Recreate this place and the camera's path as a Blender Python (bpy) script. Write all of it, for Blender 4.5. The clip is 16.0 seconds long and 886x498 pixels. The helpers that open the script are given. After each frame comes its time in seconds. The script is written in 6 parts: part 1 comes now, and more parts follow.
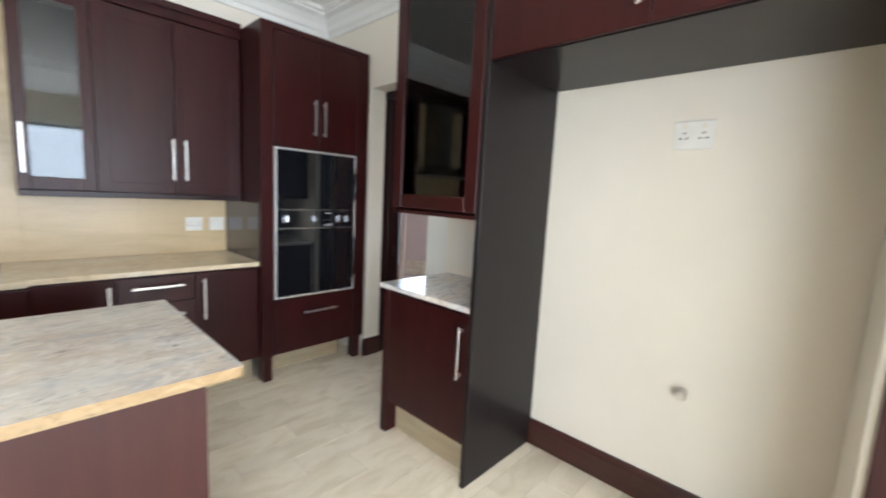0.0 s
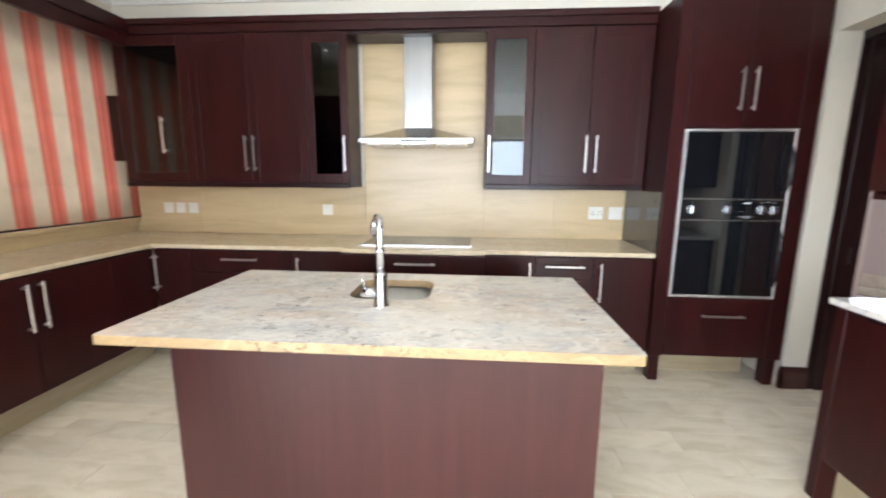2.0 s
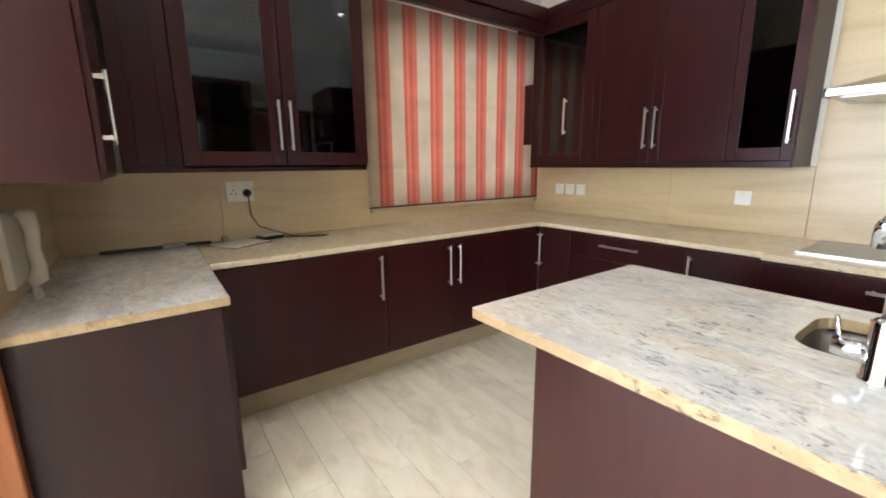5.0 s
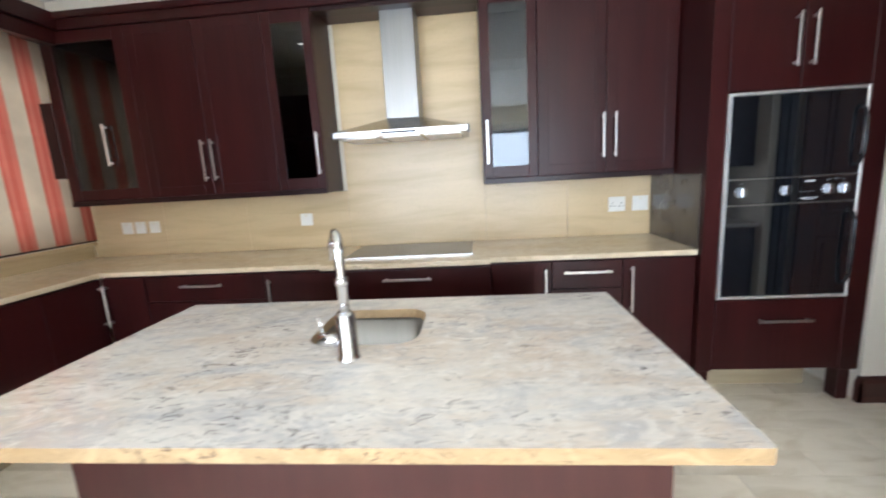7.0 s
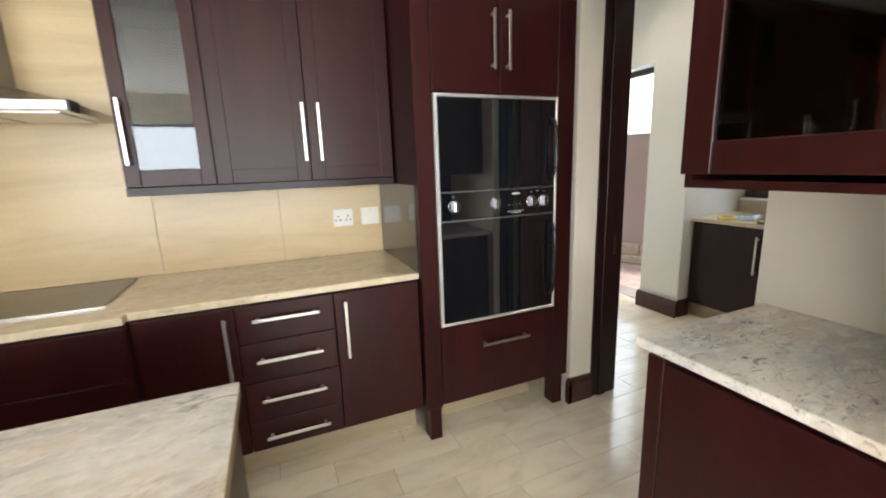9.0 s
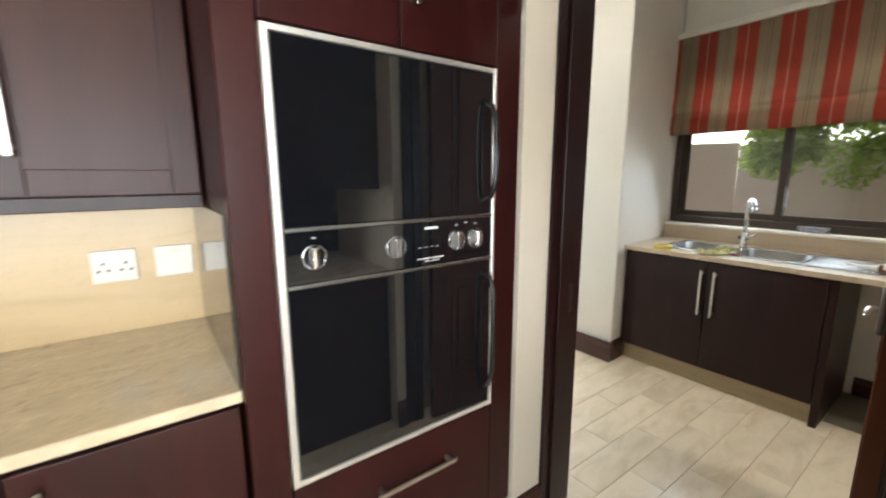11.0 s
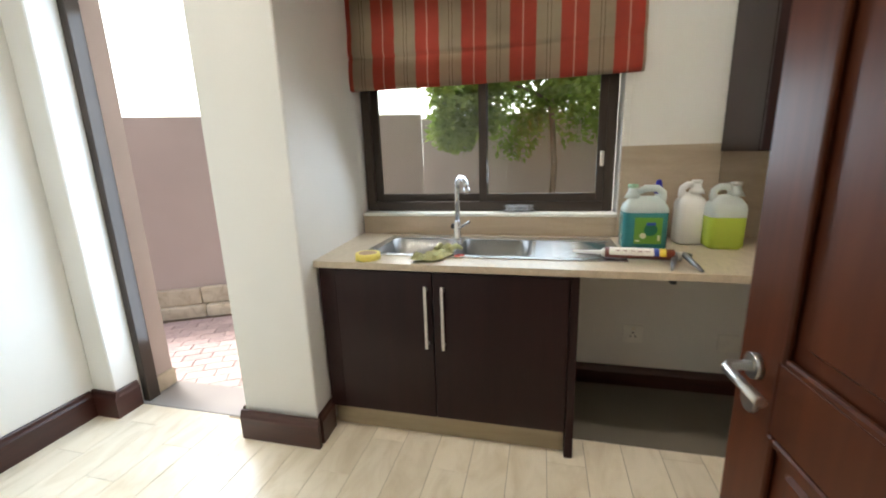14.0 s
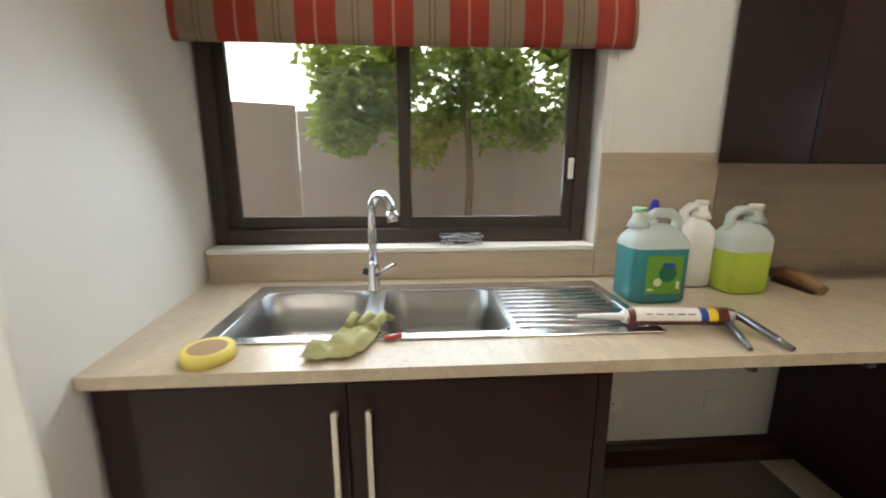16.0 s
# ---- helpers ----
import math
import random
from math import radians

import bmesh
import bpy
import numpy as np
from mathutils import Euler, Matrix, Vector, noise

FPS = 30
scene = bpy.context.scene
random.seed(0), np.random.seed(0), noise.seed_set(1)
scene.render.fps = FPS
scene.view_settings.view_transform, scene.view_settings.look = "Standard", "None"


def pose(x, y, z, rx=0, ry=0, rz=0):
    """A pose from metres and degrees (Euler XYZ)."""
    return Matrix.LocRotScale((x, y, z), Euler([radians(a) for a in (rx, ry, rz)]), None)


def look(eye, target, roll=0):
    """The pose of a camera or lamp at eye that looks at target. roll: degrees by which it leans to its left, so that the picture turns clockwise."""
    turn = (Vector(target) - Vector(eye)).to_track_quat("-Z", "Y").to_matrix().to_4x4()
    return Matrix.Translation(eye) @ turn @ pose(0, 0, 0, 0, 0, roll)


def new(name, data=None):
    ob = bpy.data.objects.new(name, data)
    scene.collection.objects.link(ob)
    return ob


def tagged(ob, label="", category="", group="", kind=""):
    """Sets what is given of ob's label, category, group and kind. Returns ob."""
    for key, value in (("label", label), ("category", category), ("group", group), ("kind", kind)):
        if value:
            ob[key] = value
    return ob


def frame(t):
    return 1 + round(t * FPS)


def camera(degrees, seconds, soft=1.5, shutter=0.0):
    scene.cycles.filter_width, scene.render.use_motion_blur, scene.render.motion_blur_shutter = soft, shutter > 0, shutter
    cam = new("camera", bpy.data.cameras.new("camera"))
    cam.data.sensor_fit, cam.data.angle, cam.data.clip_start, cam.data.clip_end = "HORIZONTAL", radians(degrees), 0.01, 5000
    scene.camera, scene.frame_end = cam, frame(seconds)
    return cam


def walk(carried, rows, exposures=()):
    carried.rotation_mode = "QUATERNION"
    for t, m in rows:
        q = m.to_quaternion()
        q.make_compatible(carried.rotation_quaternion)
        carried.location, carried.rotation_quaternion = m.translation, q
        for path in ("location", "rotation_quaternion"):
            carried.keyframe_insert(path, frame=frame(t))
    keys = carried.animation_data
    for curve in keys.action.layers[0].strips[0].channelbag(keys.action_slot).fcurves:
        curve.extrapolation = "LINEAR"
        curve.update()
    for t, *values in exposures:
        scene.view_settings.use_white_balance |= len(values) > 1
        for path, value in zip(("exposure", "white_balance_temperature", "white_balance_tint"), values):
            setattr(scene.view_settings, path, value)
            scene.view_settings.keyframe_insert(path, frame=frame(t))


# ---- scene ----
cam = camera(94.8, 16.0, soft=1.9, shutter=0.4)
PATH = [
    (0, (0.511, 0.642, 1.424), (1.951, 2.006, 1.163), 3.0),
    (0.5, (0.51, 0.652, 1.443), (1.527, 2.339, 1.099), 2.1),
    (1, (0.471, 0.676, 1.427), (1.079, 2.552, 1.095), 1.2),
    (1.5, (0.461, 0.704, 1.407), (0.659, 2.67, 1.097), 0.7),
    (2, (0.453, 0.72, 1.387), (0.304, 2.685, 1.043), 0.4),
    (2.5, (0.395, 0.724, 1.367), (-0.224, 2.578, 0.945), 0.7),
    (3, (0.242, 0.802, 1.333), (-0.862, 2.413, 0.901), 0.9),
    (3.5, (0.182, 0.87, 1.338), (-1.315, 2.131, 0.926), -1.6),
    (3.7, (0.178, 0.904, 1.339), (-1.435, 2.012, 0.929), -0.5),
    (5.8, (0.217, 1.113, 1.334), (-1.299, 2.36, 0.949), -0.6),
    (6, (0.215, 1.126, 1.338), (-1.123, 2.558, 0.942), -1.3),
    (6.5, (0.314, 1.161, 1.346), (-0.361, 2.988, 0.892), -2.5),
    (7, (0.465, 1.19, 1.372), (0.293, 3.151, 1.021), -3.3),
    (7.5, (0.682, 1.257, 1.39), (0.704, 3.231, 1.071), 1.3),
    (8, (0.807, 1.378, 1.375), (1.168, 3.301, 0.963), -0.0),
    (8.5, (0.927, 1.555, 1.387), (1.535, 3.429, 1.046), -1.3),
    (8.7, (0.985, 1.622, 1.389), (1.659, 3.469, 1.023), -1.7),
    (10.8, (1.458, 2.439, 1.377), (2.541, 4.069, 0.964), 0.2),
    (11, (1.523, 2.504, 1.386), (2.687, 4.092, 1.033), -0.2),
    (11.5, (1.688, 2.681, 1.358), (3.187, 3.943, 0.967), 0.4),
    (12, (1.859, 2.827, 1.358), (3.66, 3.606, 0.948), -1.6),
    (12.5, (2.064, 2.912, 1.362), (3.942, 3.468, 0.93), -0.7),
    (13, (2.328, 2.956, 1.339), (4.24, 3.349, 0.905), -0.6),
    (13.5, (2.549, 3.065, 1.336), (4.481, 3.345, 0.901), -3.0),
    (14, (2.749, 3.094, 1.338), (4.641, 3.557, 0.885), -1.8),
    (14.5, (2.977, 3.058, 1.349), (4.871, 3.546, 0.932), -0.1),
    (15, (3.152, 3.156, 1.34), (5.029, 3.697, 0.91), 0.1),
    (15.5, (3.365, 3.291, 1.338), (5.297, 3.548, 0.888), -1.0),
    (16, (3.549, 3.39, 1.321), (5.499, 3.257, 0.896), -0.0),
]
EXPOSURES = [(0, 0.1, 5800, 10), (1.2, 0.3, 5900, 10), (2.2, 0.48, 5750, 10), (3.6, 0.5, 5650, 10), (6, 0.38, 5850, 10), (7, 0.33, 5600, 10), (7.6, 0.32, 5700, 10), (8.1, 0.25, 6250, 10), (11, 0.7, 6500, 10), (11.5, 0.9, 6400, 10), (12, 1.2, 6050, 10), (12.5, 1.25, 6150, 10), (13, 1.08, 5600, 10), (13.6, 1.03, 6050, 10), (14.4, 0.5, 6450, 10), (16, 0.75, 6500, 10)]
walk(cam, [(t, look(eye, target, roll)) for t, eye, target, roll in PATH], EXPOSURES)

# ---------- world, sun, large lights ----------
world = bpy.data.worlds.new("world")
scene.world = world
world.use_nodes = True
wn = world.node_tree
sky = wn.nodes.new("ShaderNodeTexSky")
sky.sky_type = "NISHITA"
sky.sun_disc = False
sky.sun_elevation = radians(63.6)
sky.sun_rotation = radians(26.6)
sky.dust_density = 7.0
wn.links.new(sky.outputs[0], wn.nodes["Background"].inputs[0])
wn.nodes["Background"].inputs[1].default_value = 0.15

sun_data = bpy.data.lights.new("sun", "SUN")
sun_data.energy, sun_data.angle, sun_data.color = 2.6, radians(10), (1.0, 0.96, 0.9)
sun = new("sun", sun_data)
sun.matrix_world = look((2, 4, 9), (0, 0, 0))


def window_light(name, eye, target, w, h, watts, color=(0.89, 0.945, 1.0)):
    """An area lamp in a wall opening, standing in for the sky's light."""
    d = bpy.data.lights.new(name, "AREA")
    d.shape, d.size, d.size_y, d.energy, d.color = "RECTANGLE", w, h, watts, color
    ob = new(name, d)
    ob.matrix_world = look(eye, target)
    return ob


# Three added fill lamps, set in invented lounge windows behind the camera.
window_light("lounge_fill", (-1.0, -3.92, 1.35), (-1.0, -1.0, 2.35), 2.6, 2.1, 190)
window_light("lounge_fill", (1.55, -3.92, 1.35), (1.55, -1.0, 2.35), 1.7, 2.1, 120)
window_light("lounge_fill_west", (-2.45, -1.8, 1.4), (0.0, -1.5, 1.9), 2.4, 2.0, 150)
window_light("window_light_scullery", (5.105, 3.4, 1.38), (4.0, 3.2, 0.7), 1.15, 0.52, 5, (0.76, 0.88, 1.0)).data.spread = radians(140)
window_light("window_light_scullery_door", (4.456, 4.9, 1.2), (3.0, 4.9, 1.2), 0.68, 1.7, 13, (0.62, 0.81, 1.0))
window_light("window_light_blind", (-2.60, 3.22, 1.68), (0, 3.22, 1.68), 1.4, 1.1, 7)

# ---------- materials ----------


def material(name):
    m = bpy.data.materials.new(name)
    m.use_nodes = True
    t = m.node_tree
    return m, t, t.nodes["Principled BSDF"]


def node(t, kind, **values):
    n = t.nodes.new(kind)
    for key, value in values.items():
        n.inputs[key].default_value = value
    return n


def coords(t, scale=(1, 1, 1), rot=(0, 0, 0), space="Object"):
    c = t.nodes.new("ShaderNodeTexCoord")
    m = t.nodes.new("ShaderNodeMapping")
    m.inputs["Scale"].default_value = scale
    m.inputs["Rotation"].default_value = rot
    t.links.new(c.outputs[space], m.inputs["Vector"])
    return m.outputs["Vector"]


def noise_tex(t, vec, scale, detail=4.0, rough=0.55, distort=0.0):
    n = node(t, "ShaderNodeTexNoise", Scale=scale, Detail=detail, Roughness=rough, Distortion=distort)
    t.links.new(vec, n.inputs["Vector"])
    return n.outputs["Fac"]


def ramp(t, fac, stops, mode="LINEAR"):
    r = t.nodes.new("ShaderNodeValToRGB")
    r.color_ramp.interpolation = mode
    e = r.color_ramp.elements
    while len(e) < len(stops):
        e.new(0.5)
    for el, (p, c) in zip(e, stops):
        el.position = p
        el.color = (*c, 1)
    t.links.new(fac, r.inputs["Fac"])
    return r.outputs["Color"]


def mix(t, a, b, fac, mode="MIX"):
    m = t.nodes.new("ShaderNodeMix")
    m.data_type, m.blend_type = "RGBA", mode
    for sock, v in ((m.inputs["A"], a), (m.inputs["B"], b), (m.inputs["Factor"], fac)):
        if hasattr(v, "links"):
            t.links.new(v, sock)
        elif isinstance(v, tuple):
            sock.default_value = (*v, 1)
        else:
            sock.default_value = v
    return m.outputs["Result"]


def bump(t, p, height, strength, dist=0.002):
    b = node(t, "ShaderNodeBump", Strength=strength, Distance=dist)
    t.links.new(height, b.inputs["Height"])
    t.links.new(b.outputs["Normal"], p.inputs["Normal"])


def jitter(t, color, amount):
    """Small changes of brightness from piece to piece."""
    info = t.nodes.new("ShaderNodeObjectInfo")
    lo, hi = 1 - amount, 1 + amount
    c = ramp(t, info.outputs["Random"], [(0, (lo, lo, lo)), (1, (hi, hi, hi))])
    return mix(t, color, c, 1.0, "MULTIPLY")


def wood(name, dark, light, rough=0.3, coat=0.3, scale=(22, 22, 1.6), jit=0.0):
    m, t, p = material(name)
    v = coords(t, scale)
    n1 = noise_tex(t, v, 1.0, 6, 0.6, 0.6)
    n2 = noise_tex(t, coords(t, (1.3, 1.3, 0.6)), 1.0, 3)
    c = ramp(t, n1, [(0.3, dark), (0.7, light)])
    c = mix(t, c, ramp(t, n2, [(0.3, (0.8, 0.78, 0.78)), (0.7, (1.15, 1.12, 1.1))]), 1.0, "MULTIPLY")
    if jit:
        c = jitter(t, c, jit)
    t.links.new(c, p.inputs["Base Color"])
    r = t.nodes.new("ShaderNodeMapRange")
    r.inputs["To Min"].default_value, r.inputs["To Max"].default_value = rough * 0.8, rough * 1.25
    t.links.new(n2, r.inputs["Value"])
    t.links.new(r.outputs[0], p.inputs["Roughness"])
    p.inputs["Coat Weight"].default_value = coat
    p.inputs["Specular IOR Level"].default_value = 0.38
    p.inputs["Coat Roughness"].default_value = 0.22
    bump(t, p, n1, 0.08, 0.001)
    return m


def paint(name, color, rough=0.6, blot=0.04):
    m, t, p = material(name)
    n1 = noise_tex(t, coords(t), 1.1, 3)
    n2 = noise_tex(t, coords(t), 140, 3)
    lo, hi = tuple(c * (1 - blot) for c in color), tuple(min(1, c * (1 + blot)) for c in color)
    t.links.new(ramp(t, n1, [(0.3, lo), (0.7, hi)]), p.inputs["Base Color"])
    p.inputs["Roughness"].default_value = rough
    bump(t, p, n2, 0.12, 0.001)
    return m


def plain(name, color, rough=0.4, metal=0.0, wear=0.06, spec=0.5):
    m, t, p = material(name)
    n = noise_tex(t, coords(t), 9, 4)
    lo, hi = tuple(c * (1 - wear) for c in color), tuple(min(1, c * (1 + wear)) for c in color)
    t.links.new(ramp(t, n, [(0.3, lo), (0.7, hi)]), p.inputs["Base Color"])
    p.inputs["Roughness"].default_value = rough
    p.inputs["Metallic"].default_value = metal
    p.inputs["Specular IOR Level"].default_value = spec
    return m


def brushed(name, color, rough, axis=(2, 2, 220)):
    m, t, p = material(name)
    n = noise_tex(t, coords(t, axis), 1.0, 3)
    t.links.new(ramp(t, n, [(0.3, tuple(c * 0.85 for c in color)), (0.7, color)]), p.inputs["Base Color"])
    p.inputs["Metallic"].default_value = 1.0
    p.inputs["Roughness"].default_value = rough
    bump(t, p, n, 0.06, 0.0005)
    return m


def granite(name, pale, warm, grey, dark, rough=0.12):
    """Cloudy polished stone with drawn-out veins along x and dark flecks."""
    m, t, p = material(name)
    long = coords(t, (0.75, 1.35, 1.2), (0, 0, -0.6))
    v = coords(t)
    clouds = noise_tex(t, long, 5.0, 8, 0.68, 1.2)
    warmth = noise_tex(t, coords(t, (0.7, 1.3, 1)), 2.6, 5, 0.6, 0.8)
    veins = noise_tex(t, long, 13, 9, 0.72, 1.6)
    fine = noise_tex(t, coords(t, (0.7, 1.4, 1)), 60, 6, 0.75, 0.5)
    flecks = noise_tex(t, coords(t, (0.7, 1.5, 1.2), (0, 0, -0.6)), 30, 7, 0.72, 1.3)
    where = noise_tex(t, v, 2.2, 4, 0.6)
    c = mix(t, pale, warm, ramp(t, warmth, [(0.42, (0, 0, 0)), (0.62, (0.9, 0.9, 0.9))]))
    c = mix(t, c, grey, ramp(t, clouds, [(0.48, (0, 0, 0)), (0.66, (0.8, 0.8, 0.8))]))
    c = mix(t, c, tuple(min(1, x * 1.14) for x in pale), ramp(t, veins, [(0.5, (0, 0, 0)), (0.64, (0.8, 0.8, 0.8))]))
    c = mix(t, c, tuple(x * 0.62 for x in warm), ramp(t, veins, [(0.30, (0.55, 0.55, 0.55)), (0.42, (0, 0, 0))]))
    c = mix(t, c, grey, ramp(t, fine, [(0.55, (0, 0, 0)), (0.70, (0.75, 0.75, 0.75))]))
    amount = mix(t, ramp(t, flecks, [(0.545, (0, 0, 0)), (0.645, (0.92, 0.92, 0.92))]), ramp(t, where, [(0.42, (0.1, 0.1, 0.1)), (0.62, (1, 1, 1))]), 1.0, "MULTIPLY")
    c = mix(t, c, dark, amount)
    t.links.new(c, p.inputs["Base Color"])
    p.inputs["Roughness"].default_value = rough
    return m


def travertine(name, pale, tan, rough=0.3, axis=(1.2, 1.2, 9)):
    m, t, p = material(name)
    n1 = noise_tex(t, coords(t, axis), 1.0, 6, 0.6, 0.5)
    n2 = noise_tex(t, coords(t), 60, 4)
    c = ramp(t, n1, [(0.3, tan), (0.55, pale), (0.75, tuple(min(1, x * 1.06) for x in pale))])
    c = mix(t, c, tan, ramp(t, n2, [(0.55, (0, 0, 0)), (0.75, (0.35, 0.35, 0.35))]))
    t.links.new(c, p.inputs["Base Color"])
    p.inputs["Roughness"].default_value = rough
    bump(t, p, n2, 0.05, 0.001)
    return m


def tile_mat(name, pale, tan, rough=0.28, jit=0.06, axis=(1.5, 14, 1)):
    m, t, p = material(name)
    v = coords(t, axis)
    info = t.nodes.new("ShaderNodeObjectInfo")
    add = t.nodes.new("ShaderNodeVectorMath")
    add.operation = "ADD"
    sc = t.nodes.new("ShaderNodeMath")
    sc.operation = "MULTIPLY"
    sc.inputs[1].default_value = 37.0
    t.links.new(info.outputs["Random"], sc.inputs[0])
    t.links.new(v, add.inputs[0])
    t.links.new(sc.outputs[0], add.inputs[1])
    n1 = noise_tex(t, add.outputs[0], 1.6, 6, 0.6, 0.8)
    n2 = noise_tex(t, coords(t), 45, 3)
    c = ramp(t, n1, [(0.32, tan), (0.55, pale), (0.8, tuple(min(1, x * 1.05) for x in pale))])
    c = jitter(t, c, jit)
    t.links.new(c, p.inputs["Base Color"])
    r = t.nodes.new("ShaderNodeMapRange")
    r.inputs["To Min"].default_value, r.inputs["To Max"].default_value = rough * 0.75, rough * 1.3
    t.links.new(n1, r.inputs["Value"])
    t.links.new(r.outputs[0], p.inputs["Roughness"])
    bump(t, p, n2, 0.04, 0.001)
    return m


def stripes(name, axis, period, stops, glow, shift=0.0):
    """Woven cloth in upright stripes; daylight shines through it a little."""
    m, t, p = material(name)
    c = t.nodes.new("ShaderNodeTexCoord")
    s = t.nodes.new("ShaderNodeSeparateXYZ")
    t.links.new(c.outputs["Object"], s.inputs[0])
    d = t.nodes.new("ShaderNodeMath")
    d.operation = "MULTIPLY_ADD"
    d.inputs[1].default_value, d.inputs[2].default_value = 1.0 / period, shift + 40
    t.links.new(s.outputs[axis], d.inputs[0])
    f = t.nodes.new("ShaderNodeMath")
    f.operation = "FRACT"
    t.links.new(d.outputs[0], f.inputs[0])
    col = ramp(t, f.outputs[0], stops, "CONSTANT")
    n = noise_tex(t, coords(t), 5, 4)
    weave = noise_tex(t, coords(t, (420, 420, 420)), 1.0, 2)
    col = mix(t, col, ramp(t, n, [(0.3, (0.88, 0.88, 0.88)), (0.7, (1.08, 1.08, 1.08))]), 1.0, "MULTIPLY")
    t.links.new(col, p.inputs["Base Color"])
    p.inputs["Roughness"].default_value = 0.85
    p.inputs["Sheen Weight"].default_value = 0.15
    bump(t, p, weave, 0.25, 0.001)
    tr = t.nodes.new("ShaderNodeBsdfTranslucent")
    t.links.new(col, tr.inputs["Color"])
    ms = t.nodes.new("ShaderNodeMixShader")
    ms.inputs[0].default_value = glow
    t.links.new(p.outputs[0], ms.inputs[1])
    t.links.new(tr.outputs[0], ms.inputs[2])
    t.links.new(ms.outputs[0], t.nodes["Material Output"].inputs["Surface"])
    return m


def pane_glass(name, tint, rough=0.02, ior=1.5):
    m, t, p = material(name)
    tr = t.nodes.new("ShaderNodeBsdfTransparent")
    tr.inputs["Color"].default_value = (*tint, 1)
    gl = node(t, "ShaderNodeBsdfGlossy", Roughness=rough)
    fr = node(t, "ShaderNodeFresnel", IOR=ior)
    ms = t.nodes.new("ShaderNodeMixShader")
    t.links.new(fr.outputs[0], ms.inputs[0])
    t.links.new(tr.outputs[0], ms.inputs[1])
    t.links.new(gl.outputs[0], ms.inputs[2])
    t.links.new(ms.outputs[0], t.nodes["Material Output"].inputs["Surface"])
    return m


def clear_plastic(name, color, trans=0.6, rough=0.25):
    m, t, p = material(name)
    p.inputs["Base Color"].default_value = (*color, 1)
    p.inputs["Roughness"].default_value = rough
    p.inputs["Transmission Weight"].default_value = trans
    p.inputs["IOR"].default_value = 1.35
    p.inputs["Subsurface Weight"].default_value = 0.0
    return m


MAHOGANY = wood("mahogany", (0.0240, 0.0044, 0.0044), (0.038, 0.0070, 0.0066), 0.33, 0.06, (14, 14, 0.9))
# Mahogany lightened and greyed: window light on the island front, put into colour.
ISLAND_WOOD_LIT = wood("mahogany_lit", (0.046, 0.0140, 0.0125), (0.062, 0.0190, 0.0165), 0.40, 0.10, (14, 14, 0.9))
MAHOGANY_DARK = wood("mahogany_dark", (0.016, 0.0056, 0.0058), (0.024, 0.0082, 0.0080), 0.34, 0.15, (14, 14, 0.9))
DOOR_WOOD = wood("door_wood", (0.075, 0.020, 0.008), (0.135, 0.038, 0.014), 0.40, 0.06, (16, 16, 1.1))
RECESS_BOARD = wood("recess_board", (0.0105, 0.0078, 0.0078), (0.0155, 0.0115, 0.0112), 0.34, 0.12, (14, 14, 0.9))
ORANGE_WOOD = wood("varnished_wood", (0.20, 0.058, 0.015), (0.30, 0.10, 0.028), 0.4, 0.15)
SKIRT_WOOD = wood("skirting_wood", (0.030, 0.009, 0.007), (0.06, 0.018, 0.013), 0.35, 0.3, (1.6, 1.6, 22))
CARCASS = plain("carcass_board", (0.05, 0.018, 0.016), 0.5)
WALL = paint("cream_wall_paint", (0.78, 0.722, 0.61))
# The same cream paint, whitened to carry the scullery's cooler daylight.
WALL_DAYLIT = paint("cream_wall_paint_daylit", (0.74, 0.72, 0.67))
CEILING = paint("ceiling_paint", (0.82, 0.80, 0.74))
GRANITE = granite("pale_granite", (0.76, 0.725, 0.67), (0.69, 0.59, 0.485), (0.49, 0.50, 0.52), (0.15, 0.13, 0.13), 0.09)
GRANITE_EDGE = granite("golden_granite_edge", (0.40, 0.285, 0.155), (0.33, 0.215, 0.10), (0.27, 0.18, 0.09), (0.06, 0.035, 0.02), 0.4)
STONE_TOP = granite("tan_stone", (0.54, 0.45, 0.33), (0.50, 0.41, 0.29), (0.47, 0.385, 0.275), (0.38, 0.295, 0.20), 0.30)
GRANITE_BEIGE = granite("beige_granite", (0.68, 0.58, 0.42), (0.64, 0.52, 0.34), (0.58, 0.48, 0.33), (0.36, 0.26, 0.16), 0.14)
SPLASH = travertine("travertine_splashback", (0.61, 0.465, 0.265), (0.50, 0.37, 0.20))
SPLASH_GREY = travertine("scullery_splashback", (0.46, 0.37, 0.27), (0.36, 0.285, 0.20))
PLINTH = travertine("plinth_tile", (0.43, 0.35, 0.22), (0.34, 0.265, 0.16))
FLOOR_TILE = tile_mat("floor_tile_glaze", (0.87, 0.775, 0.62), (0.745, 0.64, 0.475), 0.17, 0.055, (2.2, 5, 1))
GROUT = plain("grout", (0.36, 0.29, 0.20), 0.9)
NICKEL = brushed("brushed_nickel", (0.72, 0.70, 0.67), 0.32)
STEEL = brushed("stainless_steel", (0.62, 0.62, 0.62), 0.26, (220, 2, 2))
ALUMINIUM = plain("pale_aluminium", (0.86, 0.85, 0.82), 0.38, 0.85)
CHROME = plain("chrome", (0.75, 0.76, 0.78), 0.07, 1.0)
OVEN_GLASS = plain("black_oven_glass", (0.006, 0.007, 0.009), 0.025, 0.0, 0.0, 0.5)
OVEN_GLASS.node_tree.nodes["Principled BSDF"].inputs["IOR"].default_value = 2.3
# Darker copy of the rim's steel; puts the bowls' inner shade into colour.
SHADED_STEEL = brushed("shaded_steel", (0.27, 0.265, 0.255), 0.34, (160, 3, 3))
